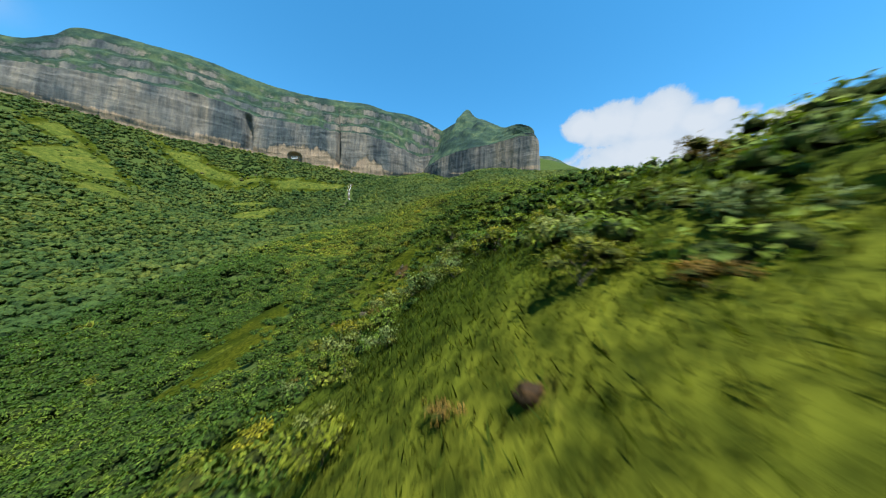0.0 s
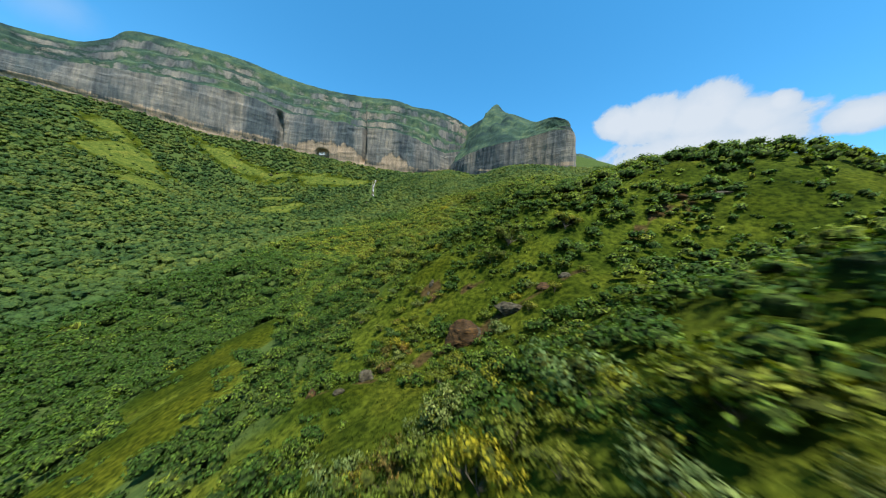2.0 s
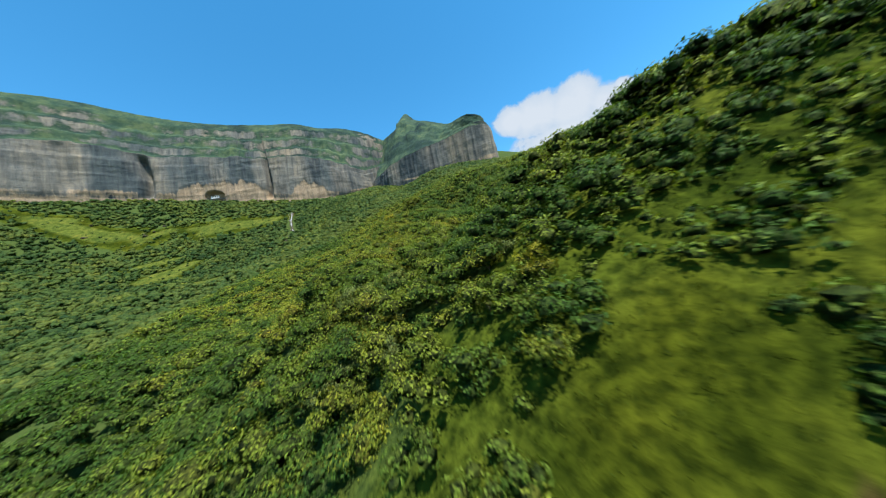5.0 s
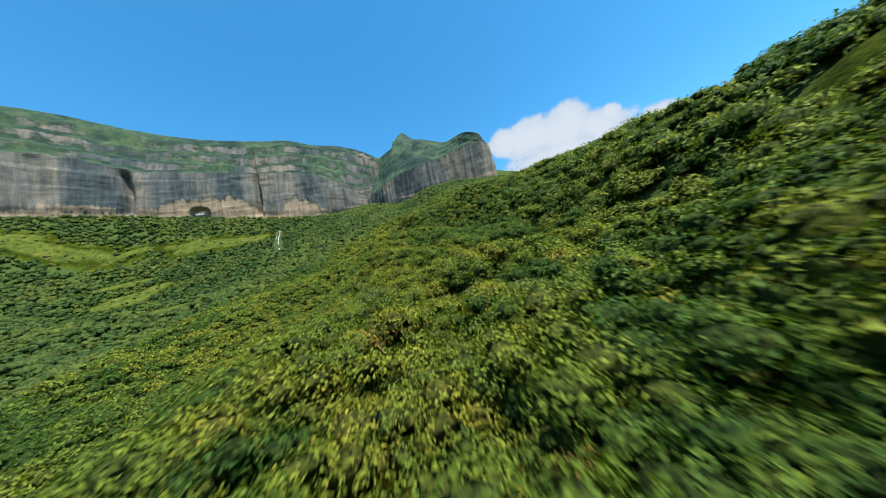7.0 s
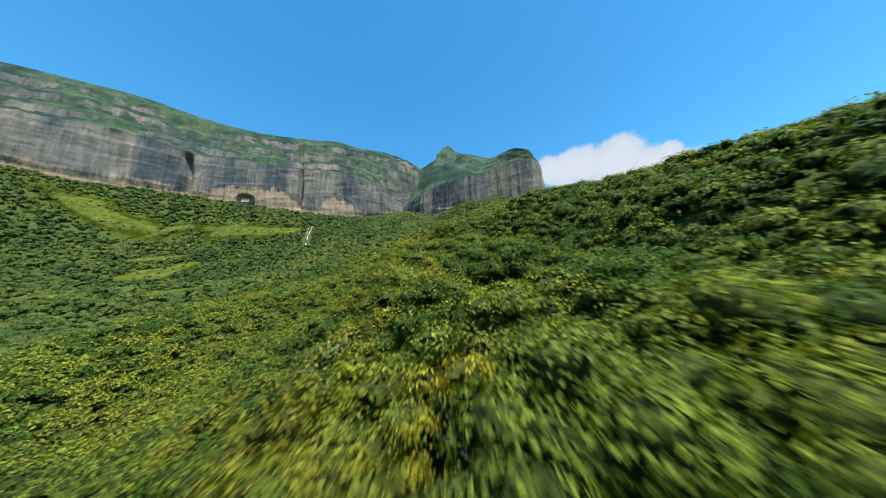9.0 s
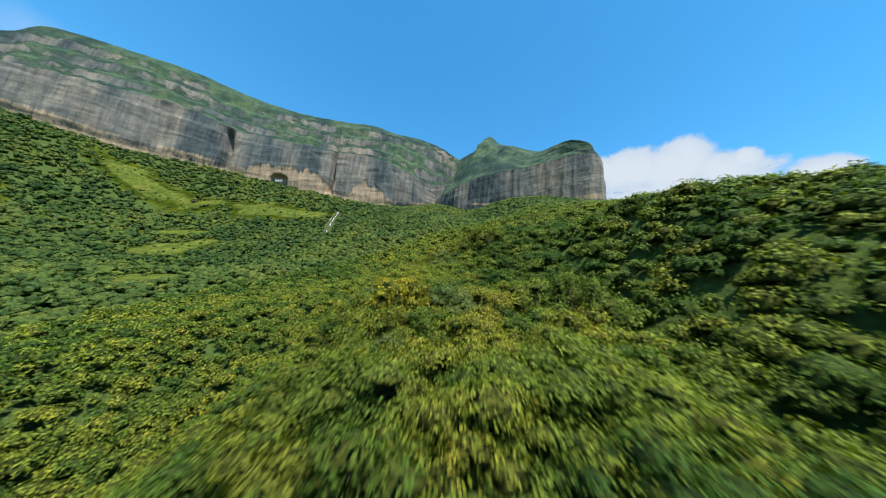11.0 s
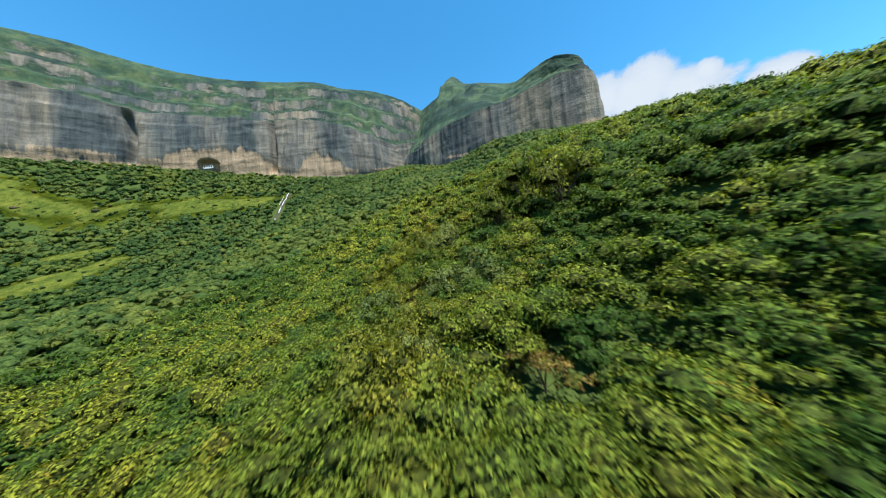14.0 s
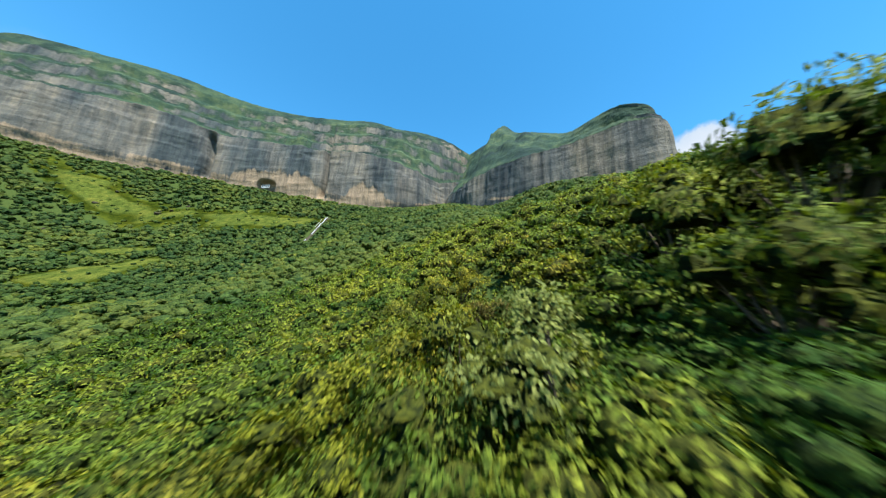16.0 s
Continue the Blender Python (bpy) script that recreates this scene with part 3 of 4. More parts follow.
cliff("cliff_wall", [
    (-1180, 170, 285, 320, -1290, 210, 405),
    (-1050, 330, 290, 332, -1130, 380, 415),
    (-900, 470, 295, 346, -970, 535, 436),
    (-846, 511, 291, 362, -915, 580, 470),
    (-800, 545, 290, 372, -885, 608, 514),
    (-703, 603, 276, 383, -790, 668, 527),
    (-621, 665, 276, 394, -695, 732, 535),
    (-540, 712, 274, 376, -600, 790, 523),
    (-425, 732, 260, 367, -480, 824, 506),
    (-305, 727, 241, 344, -350, 829, 489),
    (-237, 726, 230, 338, -262, 826, 479),
    (-168, 722, 221, 318, -195, 826, 458),
    (-120, 740, 225, 303, -135, 850, 462),
    (-78, 790, 243, 305, -70, 872, 450),
    (-30, 850, 255, 330, -10, 930, 446),
    (60, 900, 260, 350, 90, 1000, 446),
], "tall grey-brown layered basalt cliff with green ledges and pale alcoves", 70, 60, 2.2, 1,
    alcoves=((-405, 98, 0.48, 2.0), (-215, 42, 0.46, 1.8)),
    gullies=((-548, 7, 22, 0.0, 0.85), (-309, 5, 20, 0.0, 1.0), (-640, 9, 6, 0.1, 0.9)),
    caves=((-430, 20, 0.13, 16),), flute=2.2, seed=1)

cliff("cliff_pinnacle", [
    (-80, 850, 250, 280, -40, 935, 442),
    (-66, 775, 240, 262, -2, 905, 450),
    (-44, 730, 230, 258, 30, 893, 468),
    (-20, 690, 222, 258, 62, 880, 502),
    (0, 668, 210, 260, 88, 842, 457),
    (22, 645, 202, 260, 112, 785, 416),
    (66, 606, 188, 258, 146, 698, 352),
    (113, 573, 183, 256, 149, 625, 318),
    (149, 540, 180, 254, 153, 558, 288),
    (180, 524, 178, 246, 172, 536, 270),
    (192, 540, 178, 235, 182, 556, 268),
    (205, 600, 180, 240, 186, 620, 290),
    (215, 690, 190, 260, 190, 720, 340),
    (180, 850, 200, 300, 120, 870, 430),
], "free-standing basalt buttress with fluted face and grassy cap", 64, 44, 1.8, 1, flute=3.4, lean=3.0, bench=0.25, behind=0.2, seed=77, turf=1.5)


def far_hill():
    """The blue-green hill that shows past the buttress."""
    gx, gy = np.linspace(330, 1900, 90), np.linspace(760, 2500, 60)
    x, y = np.meshgrid(gx, gy)
    crest = np.interp(x, [280, 560, 620, 700, 800, 1000, 1300, 1700], [610, 590, 575, 520, 440, 330, 250, 180])
    z = crest - np.abs(y - 1450) * 0.72 + 14 * fbm(x / 120, y / 120, 0, 61, 4)
    me = quads_mesh("distant_hill", np.stack([x, y, np.maximum(z, -150)], -1).reshape(-1, 3), grid_faces(60, 90), CLIFF, True)
    tagged(new("distant_hill", me), "distant green hill behind the rock buttress", "hill", kind="structure")


far_hill()


# ---------------------------------------------------------------- clouds, far behind everything
def cloud_material(name, seed, scale, low, high, lumps, most=1.0):
    """Billowing white vapour with a ragged edge; the sheet is clear elsewhere."""
    m, t, bsdf, out = material(name)
    t.nodes.remove(bsdf)
    coords = t.nodes.new("ShaderNodeTexCoord")
    split = t.nodes.new("ShaderNodeSeparateXYZ")
    t.links.new(coords.outputs["UV"], split.inputs[0])
    mapping = t.nodes.new("ShaderNodeMapping")
    mapping.inputs["Scale"].default_value = scale
    mapping.inputs["Location"].default_value = (seed, seed * 0.7, 0)
    t.links.new(coords.outputs["UV"], mapping.inputs["Vector"])
    billow = node(t, "ShaderNodeTexNoise", Scale=3.0, Detail=8.0, Roughness=0.58, Distortion=0.25)
    t.links.new(mapping.outputs["Vector"], billow.inputs["Vector"])
    shape = None
    for cx, cy, rx, ry in lumps:
        dx = math_node(t, "DIVIDE", math_node(t, "SUBTRACT", split.outputs["X"], cx), rx)
        dy = math_node(t, "DIVIDE", math_node(t, "SUBTRACT", split.outputs["Y"], cy), ry)
        d = math_node(t, "SQRT", math_node(t, "ADD", math_node(t, "MULTIPLY", dx, dx), math_node(t, "MULTIPLY", dy, dy)), 0.0)
        inside = math_node(t, "SUBTRACT", 1.0, d)
        shape = inside if shape is None else math_node(t, "MAXIMUM", shape, inside)
    body = math_node(t, "ADD", shape, math_node(t, "MULTIPLY", math_node(t, "SUBTRACT", billow.outputs["Fac"], 0.5), 1.25))
    alpha = ramp(t, body, [(low, (0, 0, 0)), (high, (1, 1, 1))]).outputs["Color"]
    white = ramp(t, body, [(0.05, (0.62, 0.76, 0.92)), (0.35, (0.84, 0.89, 0.95)), (0.7, (0.95, 0.96, 0.98))]).outputs["Color"]
    glow = t.nodes.new("ShaderNodeEmission")
    glow.inputs["Strength"].default_value = 0.38
    t.links.new(white, glow.inputs["Color"])
    clear = t.nodes.new("ShaderNodeBsdfTransparent")
    both = t.nodes.new("ShaderNodeMixShader")
    t.links.new(math_node(t, "MULTIPLY", alpha, most), both.inputs["Fac"])
    t.links.new(clear.outputs[0], both.inputs[1])
    t.links.new(glow.outputs[0], both.inputs[2])
    t.links.new(both.outputs[0], out.inputs["Surface"])
    return m


def cloud(name, az0, az1, el0, el1, mat, label, far=4300):
    """A curved sheet of sky between two bearings and two heights, in degrees."""
    cols, rows = 24, 8
    az, el = np.meshgrid(np.radians(np.linspace(az0, az1, cols)), np.radians(np.linspace(el0, el1, rows)))
    v = np.stack([far * np.cos(el) * np.sin(az) - 12, far * np.cos(el) * np.cos(az) + 130, far * np.sin(el)], -1).reshape(-1, 3)
    me = quads_mesh(name, v, grid_faces(rows, cols), mat, True)
    uv = me.uv_layers.new(name="UVMap")
    u, w = np.meshgrid(np.linspace(0, 1, cols), np.linspace(0, 1, rows))
    flat = np.stack([u, w], -1).reshape(-1, 2)
    index = np.zeros(len(me.loops), np.int32)
    me.loops.foreach_get("vertex_index", index)
    uv.data.foreach_set("uv", flat[index].astype(np.float32).ravel())
    ob = tagged(new(name, me), label, "cloud", kind="structure")
    ob.visible_shadow = False
    return ob


cloud("backdrop_cumulus", 18, 78, 6, 34,
      cloud_material("cumulus", 3.1, (3.6, 1.8, 1), 0.06, 0.26,
                     ((0.17, 0.69, 0.075, 0.12), (0.26, 0.66, 0.11, 0.16), (0.37, 0.63, 0.12, 0.18), (0.455, 0.58, 0.085, 0.14),
                      (0.50, 0.62, 0.035, 0.07), (0.60, 0.48, 0.07, 0.085), (0.36, 0.46, 0.26, 0.19))),
      "white heaped cumulus cloud in a blue sky")
cloud("backdrop_small_cloud", -30, -14, 25, 33,
      cloud_material("small_cumulus", 7.7, (1.6, 0.8, 1), 0.08, 0.3, ((0.5, 0.42, 0.22, 0.22), (0.36, 0.35, 0.18, 0.15))),
      "small white cloud above the cliff edge")
cloud("backdrop_veil", -80, -52, 20, 36,
      cloud_material("veil", 11.3, (1.2, 0.6, 1), 0.05, 0.9, ((0.58, 0.34, 0.2, 0.2),), 0.2),
      "thin white veil of cloud")


# ---------------------------------------------------------------- woods: far, middle, scrub between
rng = np.random.default_rng(7)


def masses(r, centres, radii, flat, around, rings):
    """Rounded lumps of dense foliage: arrays of corners and four-cornered faces."""
    all_v, all_f, start = [], [], 0
    for c, radius in zip(centres, radii):
        a = np.linspace(0, 6.283, around, endpoint=False)[None, :] + r.uniform(0, 6)
        e = np.linspace(-0.6, 1.42, rings)[:, None]
        size = radius * (0.84 + 0.42 * r.uniform(-1, 1, (rings, around)))
        v = np.stack([c[0] + size * np.cos(e) * np.cos(a), c[1] + size * np.cos(e) * np.sin(a), c[2] + size * flat * np.sin(e) + 0 * a], -1)
        i, j = np.meshgrid(np.arange(rings - 1), np.arange(around), indexing="ij")
        k = (j + 1) % around
        f = np.stack([i * around + j, i * around + k, (i + 1) * around + k, (i + 1) * around + j], -1).reshape(-1, 4)
        all_v.append(v.reshape(-1, 3))
        all_f.append(f + start)
        start += rings * around
    return np.concatenate(all_v), np.concatenate(all_f)


def with_masses(v, f, mv, mf):
    return np.concatenate([v, mv]), np.concatenate([f, mf + len(v)])


def foot_of_cliffs(x, y):
    """True in front of the rock walls."""
    wall = np.interp(x, [-1180, -1050, -900, -800, -703, -621, -540, -425, -168, -120, -75, -20, 17, 66, 113, 149, 185, 300],
                     [170, 330, 470, 545, 603, 665, 712, 735, 728, 745, 780, 695, 655, 612, 578, 545, 540, 640])
    return y < wall


def lobes_of(r, x, y, radius, height, tone, count):
    """Rounded parts of each crown: centres, radii, tones and the plant each belongs to."""
    who = np.repeat(np.arange(len(x)), count)
    k = np.concatenate([np.arange(c) for c in count])
    first = k == 0
    n = len(who)
    turn = r.uniform(0, 6.283, len(x))[who] + k * 2.4 + r.uniform(-0.5, 0.5, n)
    many = np.asarray(count)[who] > 4
    size = radius[who] * np.where(first, r.uniform(0.62, 0.86, n), r.uniform(0.40, 0.66, n)) * np.where(many, 0.72, 1.0)
    size = np.minimum(size, 0.95 * height[who] + 0.1)
    out = np.where(first, 0.12, r.uniform(0.45, 0.85, n)) * radius[who]
    top = height[who] * np.where(first, 1.0, r.uniform(0.58, 0.96, n))
    cx, cy = x[who] + out * np.cos(turn), y[who] + out * np.sin(turn)
    base = ground(x, y)[who] * 0.4 + ground(cx, cy) * 0.6
    cz = base + np.maximum(top - LOBE_FLAT * size, 0.05)
    return np.column_stack([cx, cy, cz]), size, np.clip(tone[who] + r.normal(size=n) * 0.06, 0, 1), who


LOBE_FLAT = 0.72


def shells(r, centre, size, around, rings, rough):
    """Closed uneven domes, one for each lobe: corners, faces and normals."""
    n = len(size)
    a = np.linspace(0, 6.283, around, endpoint=False)[None, None, :] + r.uniform(0, 6, (n, 1, 1)) + np.arange(rings)[None, :, None] * 0.4
    e = np.linspace(-0.6, 1.45, rings)[None, :, None]
    reach = size[:, None, None] * (1 + rough * r.uniform(-1, 1, (n, rings, around)))
    reach[:, -1] = reach[:, -1].mean(1, keepdims=True)
    way = np.stack([np.cos(e) * np.cos(a), np.cos(e) * np.sin(a), np.sin(e) + 0 * a], -1)
    v = centre[:, None, None, :] + way * reach[..., None] * np.array([1, 1, LOBE_FLAT])
    normal = way + r.normal(size=way.shape) * 0.5
    i, j = np.meshgrid(np.arange(rings - 1), np.arange(around), indexing="ij")
    k = (j + 1) % around
    f = np.stack([i * around + j, i * around + k, (i + 1) * around + k, (i + 1) * around + j], -1).reshape(1, -1, 4)
    f = f + (np.arange(n) * rings * around)[:, None, None]
    return v.reshape(-1, 3), f.reshape(-1, 4), normal.reshape(-1, 3)


def foliage(name, plants, count, around, rings, inset, sprays, card, mat, shell_mat, label, seed, small=False, lift=0.1):
    """Crowns of rounded lobes with leaf sprays standing on them.
    plants: x, y, radius, height, tone; count: lobes of each; sprays: how many in all; card(x, y): their size;
    small: three-cornered sprays, for crowns that stay far off; lift: how far the leaves turn to the sky."""
    r = np.random.default_rng(seed)
    c, size, tone, who = lobes_of(r, *plants, count)
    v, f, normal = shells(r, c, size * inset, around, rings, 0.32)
    tones_all = [np.repeat(tone, around * rings)]
    if small:
        f = np.concatenate([f[:, [0, 1, 2]], f[:, [0, 2, 3]]])
    shell_faces = len(f)
    if sprays:
        big = card(c[:, 0], c[:, 1])
        want = (size / big) ** 2
        want = want * sprays / want.sum()
        on = np.repeat(np.arange(len(c)), (want + r.uniform(size=len(want))).astype(int))
        n = len(on)
        out = r.normal(size=(n, 3))
        out[:, 2] = np.abs(out[:, 2]) * 1.1 - 0.35
        out /= np.linalg.norm(out, axis=1, keepdims=True)
        # sprays gather in tufts
        tuft = fbm(c[on, 0] + out[:, 0] * 2.1, c[on, 1] + out[:, 1] * 2.1, c[on, 2] + out[:, 2] * 2.1, seed + 5, 2)
        p = c[on] + out * np.array([1, 1, LOBE_FLAT]) * (size[on] * (r.uniform(0.84, 1.08, n) + 0.22 * tuft))[:, None]
        n_out = out * np.array([1, 1, 1 / LOBE_FLAT])
        n_out /= np.linalg.norm(n_out, axis=1, keepdims=True)
        jitter = r.normal(size=(n, 3))
        way = jitter - n_out * (jitter * n_out).sum(1, keepdims=True) * 0.8 + n_out * 0.2 - np.array([0, 0, 0.35])
        up = n_out + np.array([0, 0, 0.25]) + r.normal(size=(n, 3)) * 0.34
        length = big[on] * r.uniform(0.6, 1.35, n)
        shape = leaf_tips if small else leaves
        lv, lf = shape(p - way / np.linalg.norm(way, axis=1, keepdims=True) * length[:, None] * 0.5, way, up, length, length * r.uniform(0.4, 0.62, n))
        soft = n_out + 0.45 * up / np.linalg.norm(up, axis=1, keepdims=True)
        f = np.concatenate([f, lf + len(v)])
        v = np.concatenate([v, lv])
        normal = np.concatenate([normal, np.repeat(soft, lf.shape[1], axis=0)])
        tones_all.append(np.repeat(np.clip(tone[on] + r.normal(size=n) * 0.05, 0, 1), lf.shape[1]))
    normal = normal + np.array([0, 0, lift])
    me = quads_mesh(name, v, f, shell_mat, True, ("plant_tone", np.concatenate(tones_all)))
    me.materials.append(mat)
    me.polygons.foreach_set("material_index", (np.arange(len(f)) >= shell_faces).astype(np.int32))
    normal = normal / np.linalg.norm(normal, axis=1, keepdims=True)
    me.normals_split_custom_set_from_vertices(normal)
    return tagged(new(name, me), label, "woodland", kind="stuff")


def tones(x, y):
    """0 bluish, 0.5 fresh green, 0.85 yellowish, 1 rusty."""
    n = len(x)
    # Left flank and right slope toned darker, standing in for shade there.
    place_tone_and_shade = 0.30 + 0.18 * smooth(-170, -50, x) * smooth(20, 110, y) + 0.5 * fbm(x / 40, y / 40, 0, 33, 3) - 0.42 * smooth(-16, -45, x) * smooth(200, 115, y) - 0.20 * smooth(6, 16, off_line(x, y)) * smooth(78, 112, y) * smooth(90, 40, off_line(x, y))
    tone = place_tone_and_shade + rng.uniform(-0.28, 0.30, n)
    odd = rng.uniform(size=n)
    return np.clip(np.where(odd < 0.14, tone - 0.38, np.where(odd > 0.994, 0.96, np.where(odd > 0.965, tone + 0.14, np.minimum(tone, 0.70)))), 0, 1)


def off_line(x, y):
    return x - np.interp(y, FREE_Y, FREE_X)


def open_slope(x, y):
    """1 on the grassy part of the spur where bushes stand apart."""
    return smooth(92, 62, y) * smooth(-42, -24, x)


def from_line(x, y):
    """Distance from the flight line."""
    return np.hypot(off_line(x, y), np.maximum(y - 262, 0))


def spray_size(x, y):
    return np.maximum(0.18, 0.18 + 0.0072 * (from_line(x, y) - 5))


def around_flight(x, y):
    """Distance from the middle of the flight."""
    return np.hypot(x + 20, np.maximum(np.maximum(110 - y, y - 255), 0))


def far_spray(x, y):
    return np.clip(0.0045 * from_line(x, y), 0.7, 2.0)


# single trees that stand clear of the bushes round them
APART = [(-15.2, 138.2), (-17.8, 136.5), (-22.6, 212.0), (-20.6, 213.8), (-16.2, 213.0), (-18.8, 267.5), (-20.5, 264.5), (-24.6, 266.5), (-17.2, 251.0), (-13.0, 216.5)]


def plant_woods():
    # far slopes
    x, y = scatter(rng, -960, 335, 100, 800, 4.9)
    far = around_flight(x, y)
    keep = (rng.uniform(size=len(x)) > 0.82 * meadow(x, y)) & (far > 135) & (x > -280 - 1.45 * y) & foot_of_cliffs(x, y - 3)
    keep &= away_from(STREAM, x, y) > np.where(y > 515, 8, 5)
    keep &= rng.uniform(size=len(x)) < 1 - 0.5 * smooth(300, 520, far)
    x, y, far = x[keep], y[keep], far[keep]
    radius = rng.uniform(2.9, 5.2, len(x)) * (1 - 0.5 * meadow(x, y)) * (1 + 0.4 * smooth(300, 520, far))
    h = (growth(x, y) + 0.6) * rng.uniform(0.55, 1.25, len(x)) * (0.6 + 0.4 * smooth(130, 180, far)) * (1 - 0.55 * meadow(x, y)) + 0.4
    count = np.where(far < 240, 4, np.where(far < 360, 3, 2))
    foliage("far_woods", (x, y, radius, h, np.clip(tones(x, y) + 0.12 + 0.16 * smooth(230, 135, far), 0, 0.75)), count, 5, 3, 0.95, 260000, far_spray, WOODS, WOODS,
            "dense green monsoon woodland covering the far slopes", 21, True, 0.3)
    # middle slopes: trees with a closed roof of crowns
    x, y = scatter(rng, -170, 125, -45, 400, 3.1)
    off = off_line(x, y)
    inside = (around_flight(x, y) < 139) & (y > np.abs(x) / 1.75 - 22) & ~((off > -18.5) & (off < 25.5) & (y < 314))
    inside &= (rng.uniform(size=len(x)) > 0.95 * meadow(x, y)) & (rng.uniform(size=len(x)) > 0.12 * open_slope(x, y))
    inside &= rng.uniform(size=len(x)) > 0.35 * smooth(50, 110, np.abs(off))
    x, y = x[inside], y[inside]
    x2, y2 = scatter(rng, -60, 75, 20, 110, 2.2)
    bushy = (np.abs(off_line(x2, y2) - 3.5) > 22) & (open_slope(x2, y2) > 0.3) & (fbm(x2 / 6, y2 / 6, 0, 72, 2) > 0.0) & (bare(x2, y2) < 0.2)
    small = np.r_[np.zeros(len(x)), np.ones(bushy.sum())]
    x, y = np.r_[x, x2[bushy]], np.r_[y, y2[bushy]]
    off = from_line(x, y)
    low = open_slope(x, y)
    radius = rng.uniform(1.6, 3.1, len(x)) * (1 - 0.45 * low) * (1 + 0.3 * smooth(50, 110, np.abs(off)))
    radius = np.where(small > 0, rng.uniform(0.6, 1.2, len(x)), radius)
    h = np.minimum((growth(x, y) + 0.9) * rng.uniform(0.6, 1.4, len(x)), 1.6 * radius) * (1 - 0.6 * meadow(x, y))
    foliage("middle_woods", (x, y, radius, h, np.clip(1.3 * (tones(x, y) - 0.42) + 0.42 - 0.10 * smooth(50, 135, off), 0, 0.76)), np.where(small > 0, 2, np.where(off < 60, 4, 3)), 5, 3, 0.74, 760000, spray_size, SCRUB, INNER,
            "thick green scrub woodland on the valley side", 22, True, 0.3)
    # the lower valley beside the start of the flight
    x, y = scatter(rng, -330, -50, -70, 104, 6.0)
    beside = (y < -x / 1.75 - 24) | (around_flight(x, y) > 141)
    x, y = x[beside], y[beside]
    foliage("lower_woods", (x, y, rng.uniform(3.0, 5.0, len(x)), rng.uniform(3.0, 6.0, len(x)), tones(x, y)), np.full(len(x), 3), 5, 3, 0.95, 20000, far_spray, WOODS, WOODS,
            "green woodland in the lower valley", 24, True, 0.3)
    # the strip along the flight line: trees, bushes and what grows under them
    x, y = scatter(rng, -45, 35, -20, 314, 2.25)
    x2, y2 = scatter(rng, -45, 35, -20, 314, 2.0)
    under = np.r_[np.zeros(len(x)), np.ones(len(x2))]
    x, y = np.r_[x, x2], np.r_[y, y2]
    off, low = off_line(x, y), open_slope(x, y)
    clumpy = fbm(x / 5.5, y / 5.5, 0, 71, 2) + rng.uniform(-0.12, 0.12, len(x))
    keep = (off > -18.5) & (off < 25.5) & (bare(x, y) < 0.25) & (rng.uniform(size=len(x)) > 0.97 * meadow(x, y))
    keep &= clumpy > -0.9 + low * (0.80 + 0.25 * smooth(6, 1.5, np.abs(off - 0.5)) - 0.22 * smooth(4, 9, np.abs(off)) * smooth(60, 30, y))
    for tree_x, tree_y in APART:
        keep &= np.hypot(x - tree_x, y - tree_y) > 2.3
    x, y, off, low, under = x[keep], y[keep], off[keep], low[keep], under[keep]
    radius = rng.uniform(0.6, 1.75, len(x)) * low + rng.uniform(1.1, 3.2, len(x)) * (1 - low)
    radius = np.where(under > 0, rng.uniform(0.5, 1.2, len(x)), radius)
    h = np.minimum((growth(x, y) + 0.7) * rng.uniform(0.4, 1.6, len(x)), (1.6 - 0.6 * low) * radius) * (1 - 0.6 * meadow(x, y))
    h = np.where(under > 0, rng.uniform(0.4, 1.1, len(x)) * (1 - 0.3 * low), h)
    h = h * (1 - 0.65 * smooth(5, 2.5, np.hypot(x - 7.5, y - 12)))
    h = h * (1 + 0.25 * smooth(8, 14, off) * smooth(42, 26, y))
    room = np.interp(y, FREE_Y, FREE_Z) - ground(x, y) - 1.4
    h = np.where(np.abs(off) < 3.0 + radius, np.clip(h, 0.35, np.maximum(room, 0.35)), h)
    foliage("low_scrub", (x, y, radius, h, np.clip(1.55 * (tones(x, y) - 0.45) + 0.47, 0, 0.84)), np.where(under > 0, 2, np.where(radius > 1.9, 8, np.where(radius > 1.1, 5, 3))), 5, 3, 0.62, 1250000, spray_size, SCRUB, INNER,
            "mixed green bushes and treetops closing over the slope", 23, True)


plant_woods()


